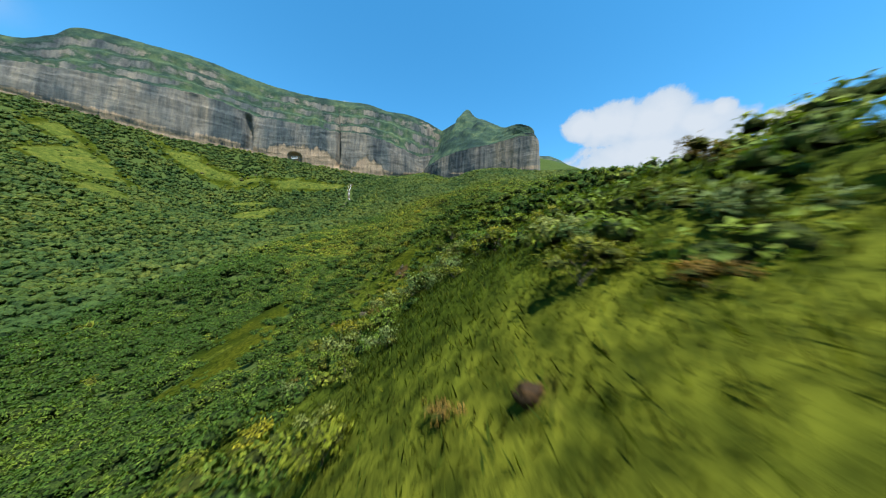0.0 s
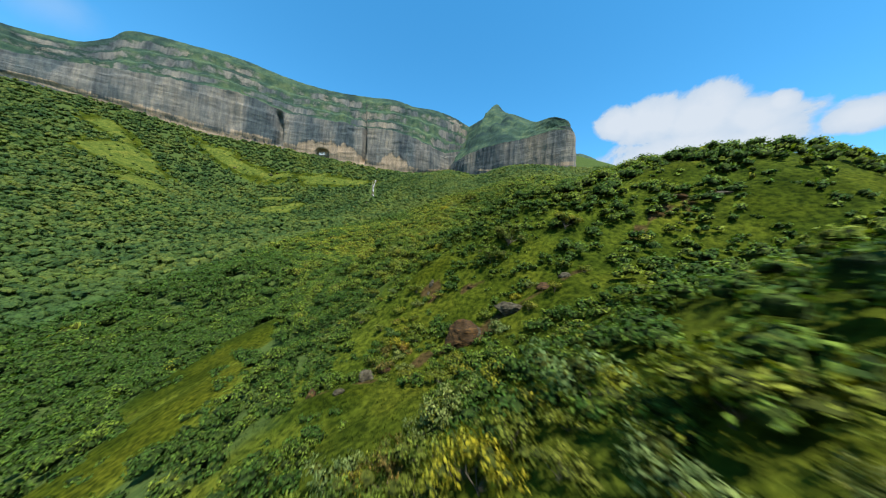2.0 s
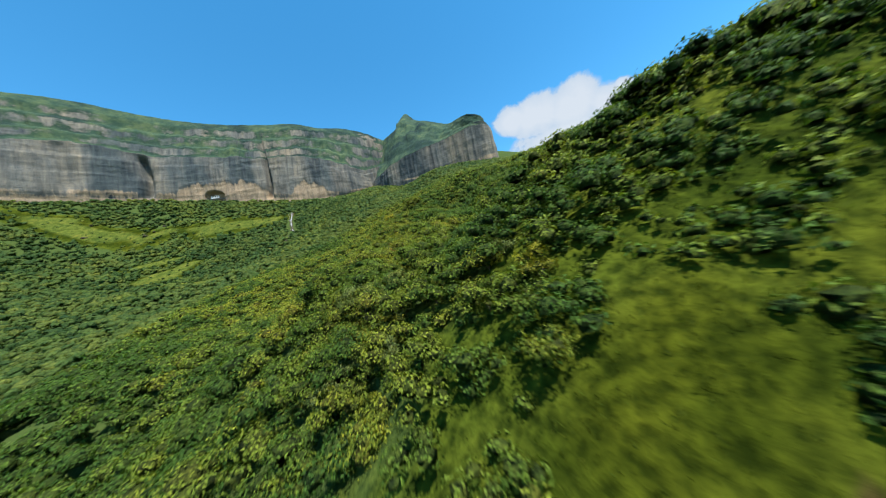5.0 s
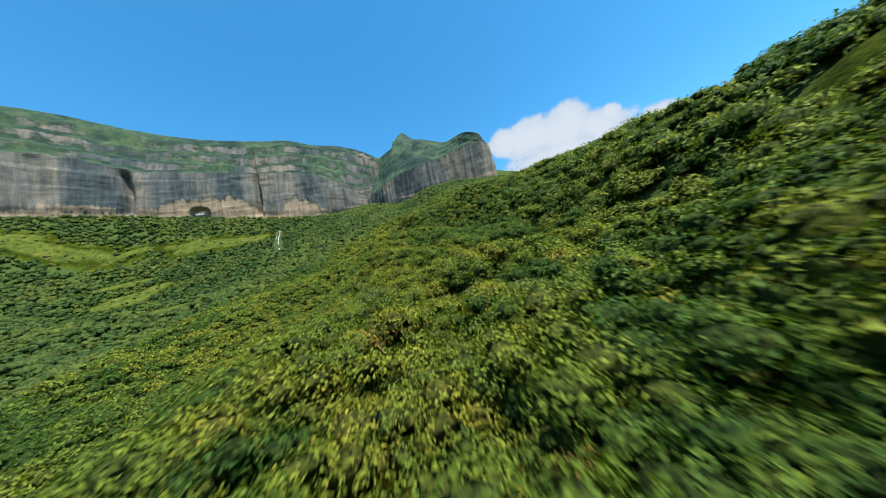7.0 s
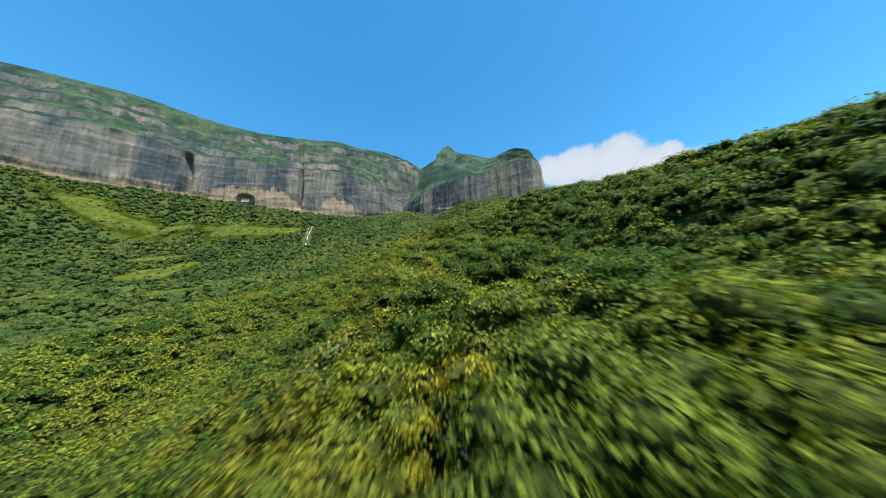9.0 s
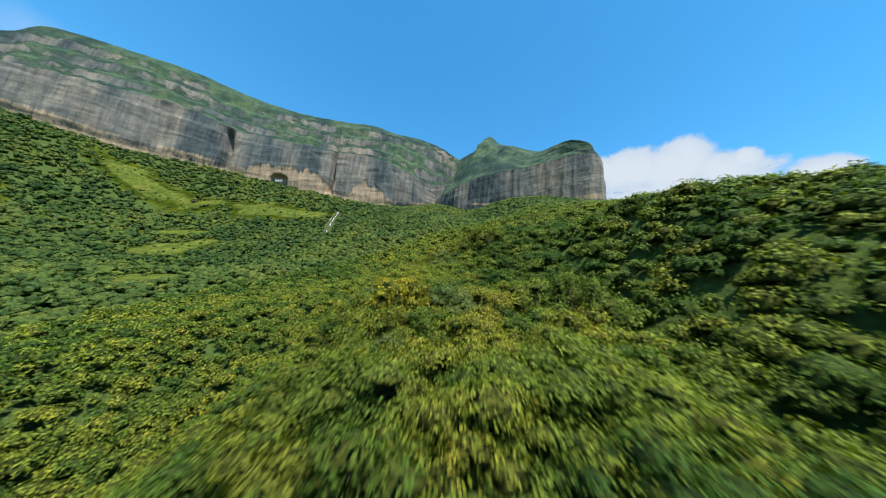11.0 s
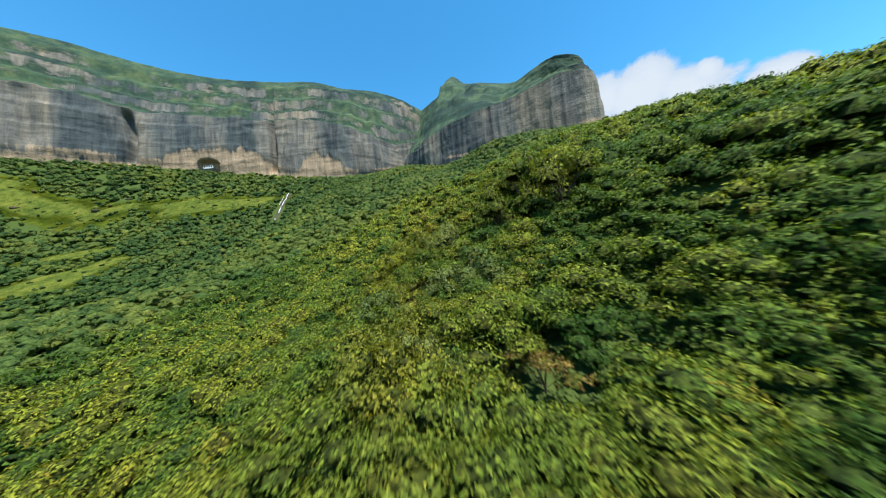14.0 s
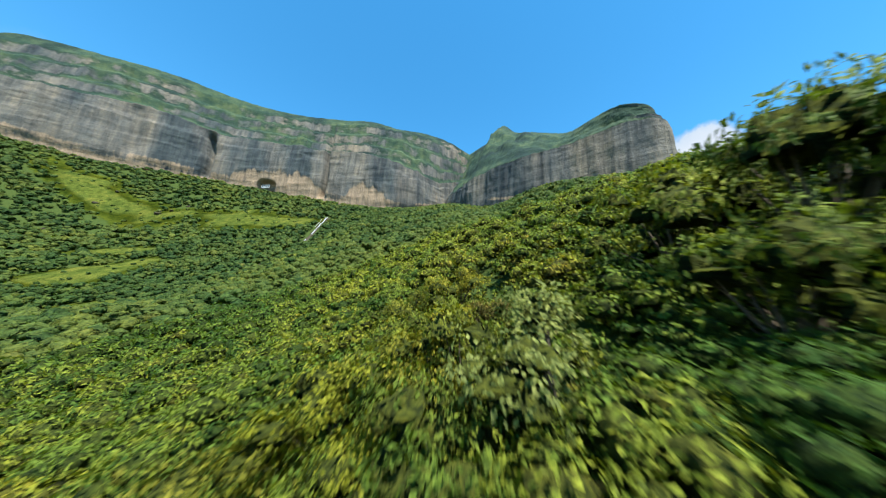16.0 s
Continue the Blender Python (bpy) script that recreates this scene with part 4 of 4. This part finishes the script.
def plant_grass():
    """Tufts of long grass on the open ground near the flight line."""
    r = np.random.default_rng(41)
    first, second = scatter(r, -46, 42, 26, 125, 0.55), scatter(r, -12, 16, -8, 26, 0.34)
    x, y = np.concatenate([first[0], second[0]]), np.concatenate([first[1], second[1]])
    corridor = np.interp(y, FREE_Y, FREE_X)
    open_here = np.maximum(meadow(x, y), smooth(90, 60, y) * 0.8)
    keep = (r.uniform(size=len(x)) < open_here) & ((np.abs(x - corridor) < 17) | (np.abs(x - corridor) < 32) & (x > corridor) & (r.uniform(size=len(x)) < 0.45))
    x, y = x[keep], y[keep]
    x, y = np.repeat(x, 7) + r.normal(size=len(x) * 7) * 0.17, np.repeat(y, 7) + r.normal(size=len(x) * 7) * 0.17
    n = len(x)
    way = np.column_stack([r.normal(size=n) * 0.55, r.normal(size=n) * 0.55, np.full(n, 1.0)])
    up = np.column_stack([r.normal(size=n), r.normal(size=n), np.full(n, 0.2)])
    base = np.column_stack([x, y, ground(x, y) - 0.05])
    size = r.uniform(0.15, 0.42, n)
    v, f = leaves(base, way, up, size, r.uniform(0.018, 0.042, n))
    me = quads_mesh("grass", v, f, GRASS, True, ("plant_tone", np.repeat(0.25 + 0.5 * r.uniform(size=n), 4)))
    lean = np.column_stack([r.normal(size=n) * 0.3, r.normal(size=n) * 0.3 - 0.15, np.ones(n)])
    me.normals_split_custom_set_from_vertices(np.repeat(lean / np.linalg.norm(lean, axis=1, keepdims=True), 4, axis=0))
    tagged(new("grass", me), "long bright green grass on the open slope", "grass", kind="stuff")


plant_grass()


# ---------------------------------------------------------------- single trees and shrubs
def plant(name, seed, mat, lobes, per_lobe, shoots, spread, low, high, leaf, droop, trunk, label, category):
    """One plant with its limbs and crown; built far below the ground's edge and then copied."""
    r = np.random.default_rng(seed)
    v, f, centres, radii = crown_shape(r, lobes, per_lobe, spread, low, high, leaf, droop, 0.62, shoots)
    sprays = len(f)
    middle = v.reshape(-1, 4, 3).mean(1)
    near = np.linalg.norm(middle[:, None, :] - centres[None], axis=2).argmin(1)
    soft = (middle - centres[near]) / radii[near][:, None] * np.array([1, 1, 1.6])
    soft /= np.linalg.norm(soft, axis=1, keepdims=True) + 1e-6
    edge = v.reshape(-1, 4, 3)
    flat = np.cross(edge[:, 1] - edge[:, 0], edge[:, 2] - edge[:, 0])
    flat /= np.linalg.norm(flat, axis=1, keepdims=True) + 1e-9
    normal = np.repeat(soft + 0.5 * flat * np.sign((flat * soft).sum(1, keepdims=True) + 1e-6), 4, axis=0)
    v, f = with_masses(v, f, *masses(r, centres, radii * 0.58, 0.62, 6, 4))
    tv, tf = limbs(r, centres, trunk, low * 0.6)
    ob = tagged(new(name), label, category)
    t = new("trunk", quads_mesh("trunk", tv, tf, BARK, True))
    me = quads_mesh("crown", v, f, mat, True, ("plant_tone", np.full(len(v), 0.6)))
    whole = np.concatenate([normal, np.tile((0.0, 0.0, 1.0), (len(v) - len(normal), 1))])
    me.normals_split_custom_set_from_vertices(whole / (np.linalg.norm(whole, axis=1, keepdims=True) + 1e-9))
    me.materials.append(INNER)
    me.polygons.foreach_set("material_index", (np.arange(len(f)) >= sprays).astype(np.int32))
    c = new("crown", me)
    t.parent = c.parent = ob
    return ob


TREES = [
    plant("tree", 1, GREEN, 10, 15, 11, 2.3, 0.6, 3.0, 0.19, 0.25, 0.09, "green broadleaf tree with an uneven crown on the slope", "tree"),
    plant("tree", 2, OLIVE, 10, 15, 11, 2.2, 0.5, 3.0, 0.19, 0.3, 0.09, "olive-green broadleaf tree with a rounded crown on the slope", "tree"),
    plant("tree", 3, YELLOW, 10, 24, 11, 2.1, 0.5, 3.0, 0.15, 0.75, 0.08, "yellow-green tree with drooping leaves on the slope", "tree"),
    plant("tree", 4, BLUISH, 11, 22, 11, 2.4, 0.5, 2.9, 0.15, 0.3, 0.10, "greyish-green broadleaf tree on the slope", "tree"),
    plant("tree", 5, RUSTY, 9, 14, 11, 1.8, 0.5, 2.6, 0.17, 0.3, 0.07, "tree with rust-coloured drying leaves on the slope", "tree"),
    plant("tree", 6, GREEN, 12, 14, 11, 2.7, 0.5, 2.7, 0.18, 0.2, 0.10, "spreading green broadleaf tree on the slope", "tree"),
    plant("tree", 7, GREEN, 14, 15, 12, 2.4, 0.3, 2.9, 0.17, 0.25, 0.10, "tall dense dark-green tree on the slope", "tree"),
]
SHRUBS = [
    plant("shrub", 11, GREEN, 6, 10, 10, 0.95, 0.2, 1.0, 0.14, 0.2, 0.035, "low green leafy shrub in the grass", "shrub"),
    plant("shrub", 12, BLUISH, 6, 10, 10, 1.0, 0.2, 1.0, 0.15, 0.2, 0.035, "low greyish-green shrub in the grass", "shrub"),
    plant("shrub", 13, OLIVE, 6, 10, 10, 0.9, 0.2, 1.0, 0.13, 0.2, 0.03, "low olive-green shrub in the grass", "shrub"),
    plant("shrub", 14, YELLOW, 6, 10, 10, 0.85, 0.2, 0.95, 0.14, 0.5, 0.03, "low yellow-green shrub in the grass", "shrub"),
    plant("shrub", 15, RUSTY, 5, 10, 10, 0.8, 0.2, 0.85, 0.12, 0.2, 0.03, "low reddish-brown shrub in the grass", "shrub"),
]


def place(ob, x, y, size, turn, tall=1.0, sink=0.05):
    z = float(ground(x, y)) - sink
    m = Matrix.Translation((x, y, z)) @ Matrix.Rotation(turn, 4, "Z")
    c = copy_thing(ob, m)
    c.scale = (size, size, size * tall)
    return c


def plant_things():
    r = random.Random(5)
    # the trees the flight passes closely, set by hand
    chosen = [(2, -15.2, 138.2, 1.35, 0.95), (2, -17.8, 136.5, 1.1, 0.8), (1, -12.0, 141.0, 1.3, 1.0), (2, -22.6, 212.0, 1.9, 1.1), (3, -14.5, 211.0, 1.5, 1.0),
              (3, -20.5, 264.5, 1.6, 1.0), (2, -29.5, 272.0, 1.5, 1.0), (4, -15.8, 262.0, 1.2, 1.0), (5, -23.5, 279.5, 1.6, 1.2),
              (3, -19.3, 281.5, 2.0, 1.05), (2, -29.0, 283.5, 1.9, 1.05), (2, -26.8, 280.5, 1.4, 1.0), (4, -21.8, 292.5, 1.4, 1.2), (6, -5.0, 283.0, 2.5, 1.5),
              (6, -2.5, 275.0, 2.4, 1.45), (6, -8.8, 288.0, 2.2, 1.4), (6, 0.9, 67.5, 1.3, 1.0), (0, -2.0, 66.0, 1.0, 1.0), (1, 9.5, 66.5, 1.0, 0.9), (3, -8.0, 110.0, 1.2, 0.9),
              (6, 0.5, 213.5, 2.0, 1.5), (5, -4.5, 214.5, 1.7, 1.3), (6, 3.5, 220.0, 2.0, 1.4), (6, -10.5, 280.5, 1.8, 1.25), (4, -25.0, 240.0, 1.0, 0.8),
              (2, -20.6, 213.8, 1.6, 1.0), (3, -16.2, 213.0, 1.6, 1.0), (3, -13.0, 216.5, 1.5, 0.9), (3, -18.8, 267.5, 1.8, 1.0),
              (3, -17.6, 264.6, 1.5, 0.9), (4, -24.6, 266.5, 1.1, 0.9), (4, -17.2, 251.0, 1.2, 0.9), (2, -26.5, 262.5, 1.3, 0.9)]
    for k, x, y, size, tall in chosen:
        line_x, line_z = float(np.interp(y, FREE_Y, FREE_X)), float(np.interp(y, FREE_Y, FREE_Z))
        if y < 276 and abs(x - line_x) < 2.4 * size + 1.0:
            tall = min(tall, (line_z - 1.0 - float(ground(x, y))) / (4.3 * size))
        place(TREES[k], x, y, size, r.uniform(0, 6.28), tall)
    count = len(chosen)
    grid = random.Random(8)
    places = []
    for j in range(0, 80):
        for i in range(0, 26):
            y = 62 + j * 3.1 + grid.uniform(-1.3, 1.3)
            off = -34 + i * 2.6 + grid.uniform(-1.1, 1.1)
            places.append((abs(off + 4), off + float(np.interp(y, FREE_Y, FREE_X)), y))
    places.sort()
    for a, x, y in places:
        if count >= 205:
            break
        if y > 305 or float(meadow(x, y)) > 0.4 or (y < 105 and grid.random() < 0.62) or grid.random() < 0.25:
            continue
        if any(math.hypot(x - q[1], y - q[2]) < 2.2 for q in chosen):
            continue
        k = grid.choices(range(6), (28, 30, 9, 13, 2, 18))[0]
        full = float(growth(x, y)) * grid.uniform(0.8, 1.5) + 0.4
        size = full / 3.7
        line_x, line_z = float(np.interp(y, FREE_Y, FREE_X)), float(np.interp(y, FREE_Y, FREE_Z))
        if y < 274 and abs(x - line_x) < 2.4 * size + 1.0:
            room = line_z - 1.3 - float(ground(x, y))
            if room < 1.2:
                continue
            size = min(size, room / 4.6)
        place(TREES[k], x, y, size, grid.uniform(0, 6.28), grid.uniform(0.85, 1.15))
        count += 1
    spots = []
    for j in range(0, 75):
        for i in range(0, 30):
            y = -9 + j * 1.75 + grid.uniform(-0.8, 0.8)
            off = -17 + i * 1.55 + grid.uniform(-0.7, 0.7)
            spots.append((abs(off - 2), off + float(np.interp(y, FREE_Y, FREE_X)), y))
    for k, x, y, size in ((3, -3.4, 6.2, 0.85), (4, -0.9, 4.7, 0.4), (1, 2.2, 6.6, 0.6), (1, 4.0, 5.0, 0.9), (4, 2.6, 4.2, 0.5), (0, -6.3, 20.9, 1.2),
                          (1, -3.0, 10.5, 0.7), (2, -5.2, 12.5, 0.9), (0, 5.5, 3.6, 0.9), (4, 6.0, 7.5, 0.9), (0, -3.2, 57.2, 1.2), (2, 1.6, 54.6, 1.0), (3, 0.6, 57.6, 0.9), (1, -1.8, 53.2, 1.3),
                          (2, 4.6, 55.2, 1.1), (0, 6.8, 59.6, 1.2), (2, 8.8, 57.2, 1.0), (0, -8.2, 53.6, 1.1), (2, -9.6, 64.2, 1.0), (0, -7.6, 57.0, 0.9), (1, 2.4, 58.8, 1.0)):
        place(SHRUBS[k], x, y, size, grid.uniform(0, 6.28))
    for j in range(22):
        y = 5.5 + j * 1.1
        x = float(np.interp(y, FREE_Y, FREE_X)) + 3.3 + grid.uniform(0, 3.6)
        place(SHRUBS[grid.choice((0, 0, 1, 1, 2))], x, y, grid.uniform(0.55, 0.95), grid.uniform(0, 6.28))
    clump = fbm(np.array([q[1] for q in spots]) / 4.5, np.array([q[2] for q in spots]) / 4.5, 0, 91, 2)
    order = sorted(range(len(spots)), key=lambda n: spots[n][0])
    count = 0
    for n in order:
        if count >= 240:
            break
        a, x, y = spots[n]
        if clump[n] < 0.02 or float(meadow(x, y)) > 0.5 and grid.random() < 0.93:
            continue
        k = grid.choices(range(5), (32, 24, 26, 12, 6))[0]
        size = grid.uniform(0.6, 1.5)
        if y < 30 and abs(x - float(np.interp(y, FREE_Y, FREE_X))) < 3 and k > 2:
            continue
        line_x, line_z = float(np.interp(y, FREE_Y, FREE_X)), float(np.interp(y, FREE_Y, FREE_Z))
        if abs(x - line_x) < 1.3 * size + 0.8:
            size = min(size, (line_z - 0.9 - float(ground(x, y))) / 1.4)
            if size < 0.3:
                continue
        place(SHRUBS[k], x, y, size, grid.uniform(0, 6.28), grid.uniform(0.8, 1.2))
        count += 1


plant_things()
for pattern, x, y in zip(TREES + SHRUBS, (-31, -34, -33, -32, -36, -35, -37, -25, -27, -29, -26, -28), (120, 126, 133, 140, 147, 154, 161, 60, 64, 67, 71, 75)):
    pattern.matrix_basis = Matrix.Translation((x, y, float(ground(x, y)) - 0.05))


# ---------------------------------------------------------------- rocks
def boulder(name, x, y, size, turn, mat, label, seed, sink=0.35, z=None):
    bm = bmesh.new()
    bmesh.ops.create_icosphere(bm, subdivisions=4, radius=1.0)
    pick = random.Random(int(seed * 10))
    cuts = [(Vector((pick.gauss(0, 1), pick.gauss(0, 1), pick.gauss(0, 0.8))).normalized(), pick.uniform(0.45, 0.82)) for k in range(18)]
    for v in bm.verts:
        d = v.co.normalized()
        p = d * (1 + 0.25 * noise.noise(d * 1.3 + Vector((seed, 0, 0))))
        for axis, reach in cuts:
            p = p - axis * max(0.0, p.dot(axis) - reach) * 0.9
        p = p * (1 + 0.16 * noise.noise(d * 4 + Vector((0, seed, 0))) + 0.06 * noise.noise(d * 12 + Vector((0, 0, seed))))
        v.co = Vector((p.x * size[0], p.y * size[1], p.z * size[2]))
    me = bpy.data.meshes.new(name)
    bm.to_mesh(me)
    bm.free()
    for p in me.polygons:
        p.use_smooth = True
    me.materials.append(mat)
    ob = tagged(new(name, me), label, "rock")
    base = float(ground(x, y)) if z is None else z
    ob.matrix_basis = Matrix.Translation((x, y, base + size[2] * (1 - 2 * sink))) @ Matrix.Rotation(turn, 4, "Z")
    return ob


boulder("boulder", -5.4, 54.8, (3.2, 2.4, 2.1), 0.4, REDROCK, "rust-brown weathered boulder in the grass", 1.3, 0.44)
boulder("boulder", -4.0, 54.2, (0.8, 0.7, 1.1), 1.4, BOULDER, "grey split boulder beside a brown one", 2.3, 0.42)
boulder("boulder", -0.2, 56.0, (2.2, 1.6, 1.4), 0.2, BOULDER, "grey rock slab with a dark hollow beneath", 3.1, 0.46)
boulder("boulder", 3.8, 56.9, (1.5, 1.0, 0.6), 0.3, REDROCK, "flat brown rock outcrop in the grass", 4.4, 0.47)
boulder("boulder", 6.5, 57.6, (1.1, 0.7, 0.5), -0.2, BOULDER, "flat grey rock outcrop in the grass", 5.2, 0.47)
boulder("boulder", -15.8, 51.4, (0.9, 0.8, 1.2), 0.5, BOULDER, "grey upright rock in the gully", 6.4, 0.45)
boulder("boulder", -14.2, 53.0, (1.2, 0.7, 0.5), 0.9, REDROCK, "reddish rock ledge in the gully", 7.4, 0.45)
boulder("boulder", -20.8, 49.5, (0.8, 0.7, 0.8), 0.1, REDROCK, "reddish rock in the gully", 8.7, 0.42)
boulder("boulder", -17.6, 48.4, (0.7, 0.6, 0.5), 0.7, BOULDER, "pale grey stone in the gully", 9.9, 0.42)
boulder("boulder", 0.1, 3.9, (0.28, 0.2, 0.22), 0.5, REDROCK, "small dark brown stone in the grass", 40.3, 0.4)
boulder("boulder", -11.4, 67.0, (0.5, 0.45, 0.9), 0.2, BOULDER, "grey standing stone in a grassy clearing", 10.9, 0.45)
boulder("boulder", -11.7, 65.9, (0.4, 0.4, 0.4), 0.6, BOULDER, "small grey stone in a grassy clearing", 12.1, 0.42)
boulder("boulder", -5.0, 63.3, (0.7, 0.5, 0.25), 0.2, REDROCK, "flat brown rock in the grass", 13.7, 0.45)
boulder("boulder", 28.0, 69.0, (2.6, 1.8, 0.5), 0.3, REDROCK, "bare brown rock ledge on the grassy hill", 14.7, 0.42)
boulder("boulder", 19.0, 64.0, (1.8, 1.1, 0.45), 0.4, REDROCK, "bare brown rock ledge on the grassy hill", 15.7, 0.42)
boulder("boulder", 33.0, 67.0, (1.6, 1.0, 0.45), 0.1, BOULDER, "bare grey rock ledge on the grassy hill", 16.2, 0.42)
boulder("boulder", -11.5, 116.6, (1.3, 0.9, 0.7), 0.3, REDROCK, "reddish rock among the bushes", 17.2, 0.42)
boulder("boulder", -7.0, 118.4, (1.5, 0.9, 0.7), 0.8, BOULDER, "dark grey rock among the bushes", 18.6, 0.42)
boulder("boulder", -18.6, 112.4, (0.9, 0.7, 0.5), 0.8, REDROCK, "reddish rock among the bushes", 19.6, 0.38)
boulder("boulder", -16.4, 241.0, (1.1, 0.8, 1.0), 0.8, REDROCK, "brown rock under the trees", 20.6, 0.42)
boulder("boulder", -11.0, 245.0, (1.4, 1.0, 0.9), 0.8, REDROCK, "brown rock under the trees", 21.6, 0.35)


for x, y, wide, seed in ((-553, 602, 4.5, 31.1), (-540, 576, 6, 32.2), (-463, 609, 5, 33.3), (-458, 626, 4, 34.4), (-468, 597, 6, 35.5),
                         (-474, 604, 4, 36.6), (-120, 477, 4, 37.7), (-119, 509, 4, 38.8), (-506, 522, 4, 39.9)):
    boulder("boulder", x, y, (wide, wide * 0.6, 2.2), seed, BOULDER, "pale grey rock in a far meadow", seed, 0.3)


# ---------------------------------------------------------------- stream and shrine on the far slope
def cascade(name, line, width, label):
    """White water over the slope: a bulging uneven ribbon."""
    r = np.random.default_rng(len(line) + int(width * 10))
    pts = np.array(line, float)
    t = np.linspace(0, len(pts) - 1, 12 * len(pts))
    xy = curve_through(pts, t)
    side = np.gradient(xy, axis=0)
    side = np.stack([-side[:, 1], side[:, 0]], 1) / (np.linalg.norm(side, axis=1, keepdims=True) + 1e-9)
    rows = []
    for k in np.linspace(-1, 1, 7):
        w = width * (0.8 + 1.2 * fbm(t * 3, 0.0, 0, 3, 2)) * k
        q = xy + side * w[:, None]
        z = ground(q[:, 0], q[:, 1]) + 1.3 + 0.7 * (1 - k * k) + r.normal(size=len(t)) * 0.12
        rows.append(np.column_stack([q, z]))
    me = quads_mesh(name, np.concatenate(rows), grid_faces(7, len(t)), FOAM, True)
    return tagged(new(name, me), label, "waterfall", group="cascades of the stream")


def stream_bed():
    """Broken dark rock under the stream."""
    r = np.random.default_rng(3)
    pts = curve_through(np.array(STREAM, float), np.linspace(0, len(STREAM) - 1, 120))
    rows = []
    for k in np.linspace(-1, 1, 9):
        wide = 4.5 * (0.75 + 0.6 * fbm(pts[:, 1] / 9, k, 0, 15, 2))
        z = ground(pts[:, 0], pts[:, 1]) + 1.4 * (1 - k * k) - 0.5 + r.normal(size=len(pts)) * 0.35
        rows.append(np.column_stack([pts[:, 0] + k * wide, pts[:, 1], z]))
    me = quads_mesh("stream_bed", np.concatenate(rows), grid_faces(9, len(pts)), BOULDER)
    tagged(new("stream_bed", me), "dark broken rock bed of the stream", "stream bed", kind="structure")


stream_bed()
cascade("waterfall", [(-226, 621), (-221.5, 605), (-218, 591), (-214, 577), (-206, 557)], 0.55, "white cascade of a stream between green slopes")
cascade("waterfall", [(-229, 612), (-224, 598), (-221, 586)], 0.3, "thin side strand of the white cascade")
cascade("waterfall", [(-199, 537), (-193, 526)], 0.7, "short white cascade lower on the stream")


def shrine():
    ob = tagged(new("cave_shrine"), "white-walled shrine with dark doorways in a cliff cave", "shrine")
    ob.location = (-431, 735, 264)

    def block(name, x0, x1, y0, y1, z0, z1, mat, parent, label=""):
        bm = bmesh.new()
        bmesh.ops.create_cube(bm, size=1.0)
        for v in bm.verts:
            v.co = Vector(((x0 + x1) / 2 + v.co.x * (x1 - x0), (y0 + y1) / 2 + v.co.y * (y1 - y0), (z0 + z1) / 2 + v.co.z * (z1 - z0)))
        bmesh.ops.bevel(bm, geom=bm.edges[:], offset=0.08, segments=1, affect="EDGES")
        me = bpy.data.meshes.new(name)
        bm.to_mesh(me)
        bm.free()
        me.materials.append(mat)
        part = new(name, me)
        part.parent = parent
        return tagged(part, label)

    wall = block("wall", -8, 9, -0.6, 0.6, -3, 3.6, WHITEWASH, ob, "whitewashed wall")
    # No openings are cut; dark slabs on the wall imitate their shade.
    for k in range(4):
        block("doorway", -6.6 + k * 4.0, -4.4 + k * 4.0, -0.75, -0.55, -1, 2.4, SHADE, wall, "near-black slab standing in for a shaded door opening")
    block("roof", -9, 10, -1.6, 1.4, 3.6, 4.4, BOULDER, ob, "dark flat roof edge")


shrine()
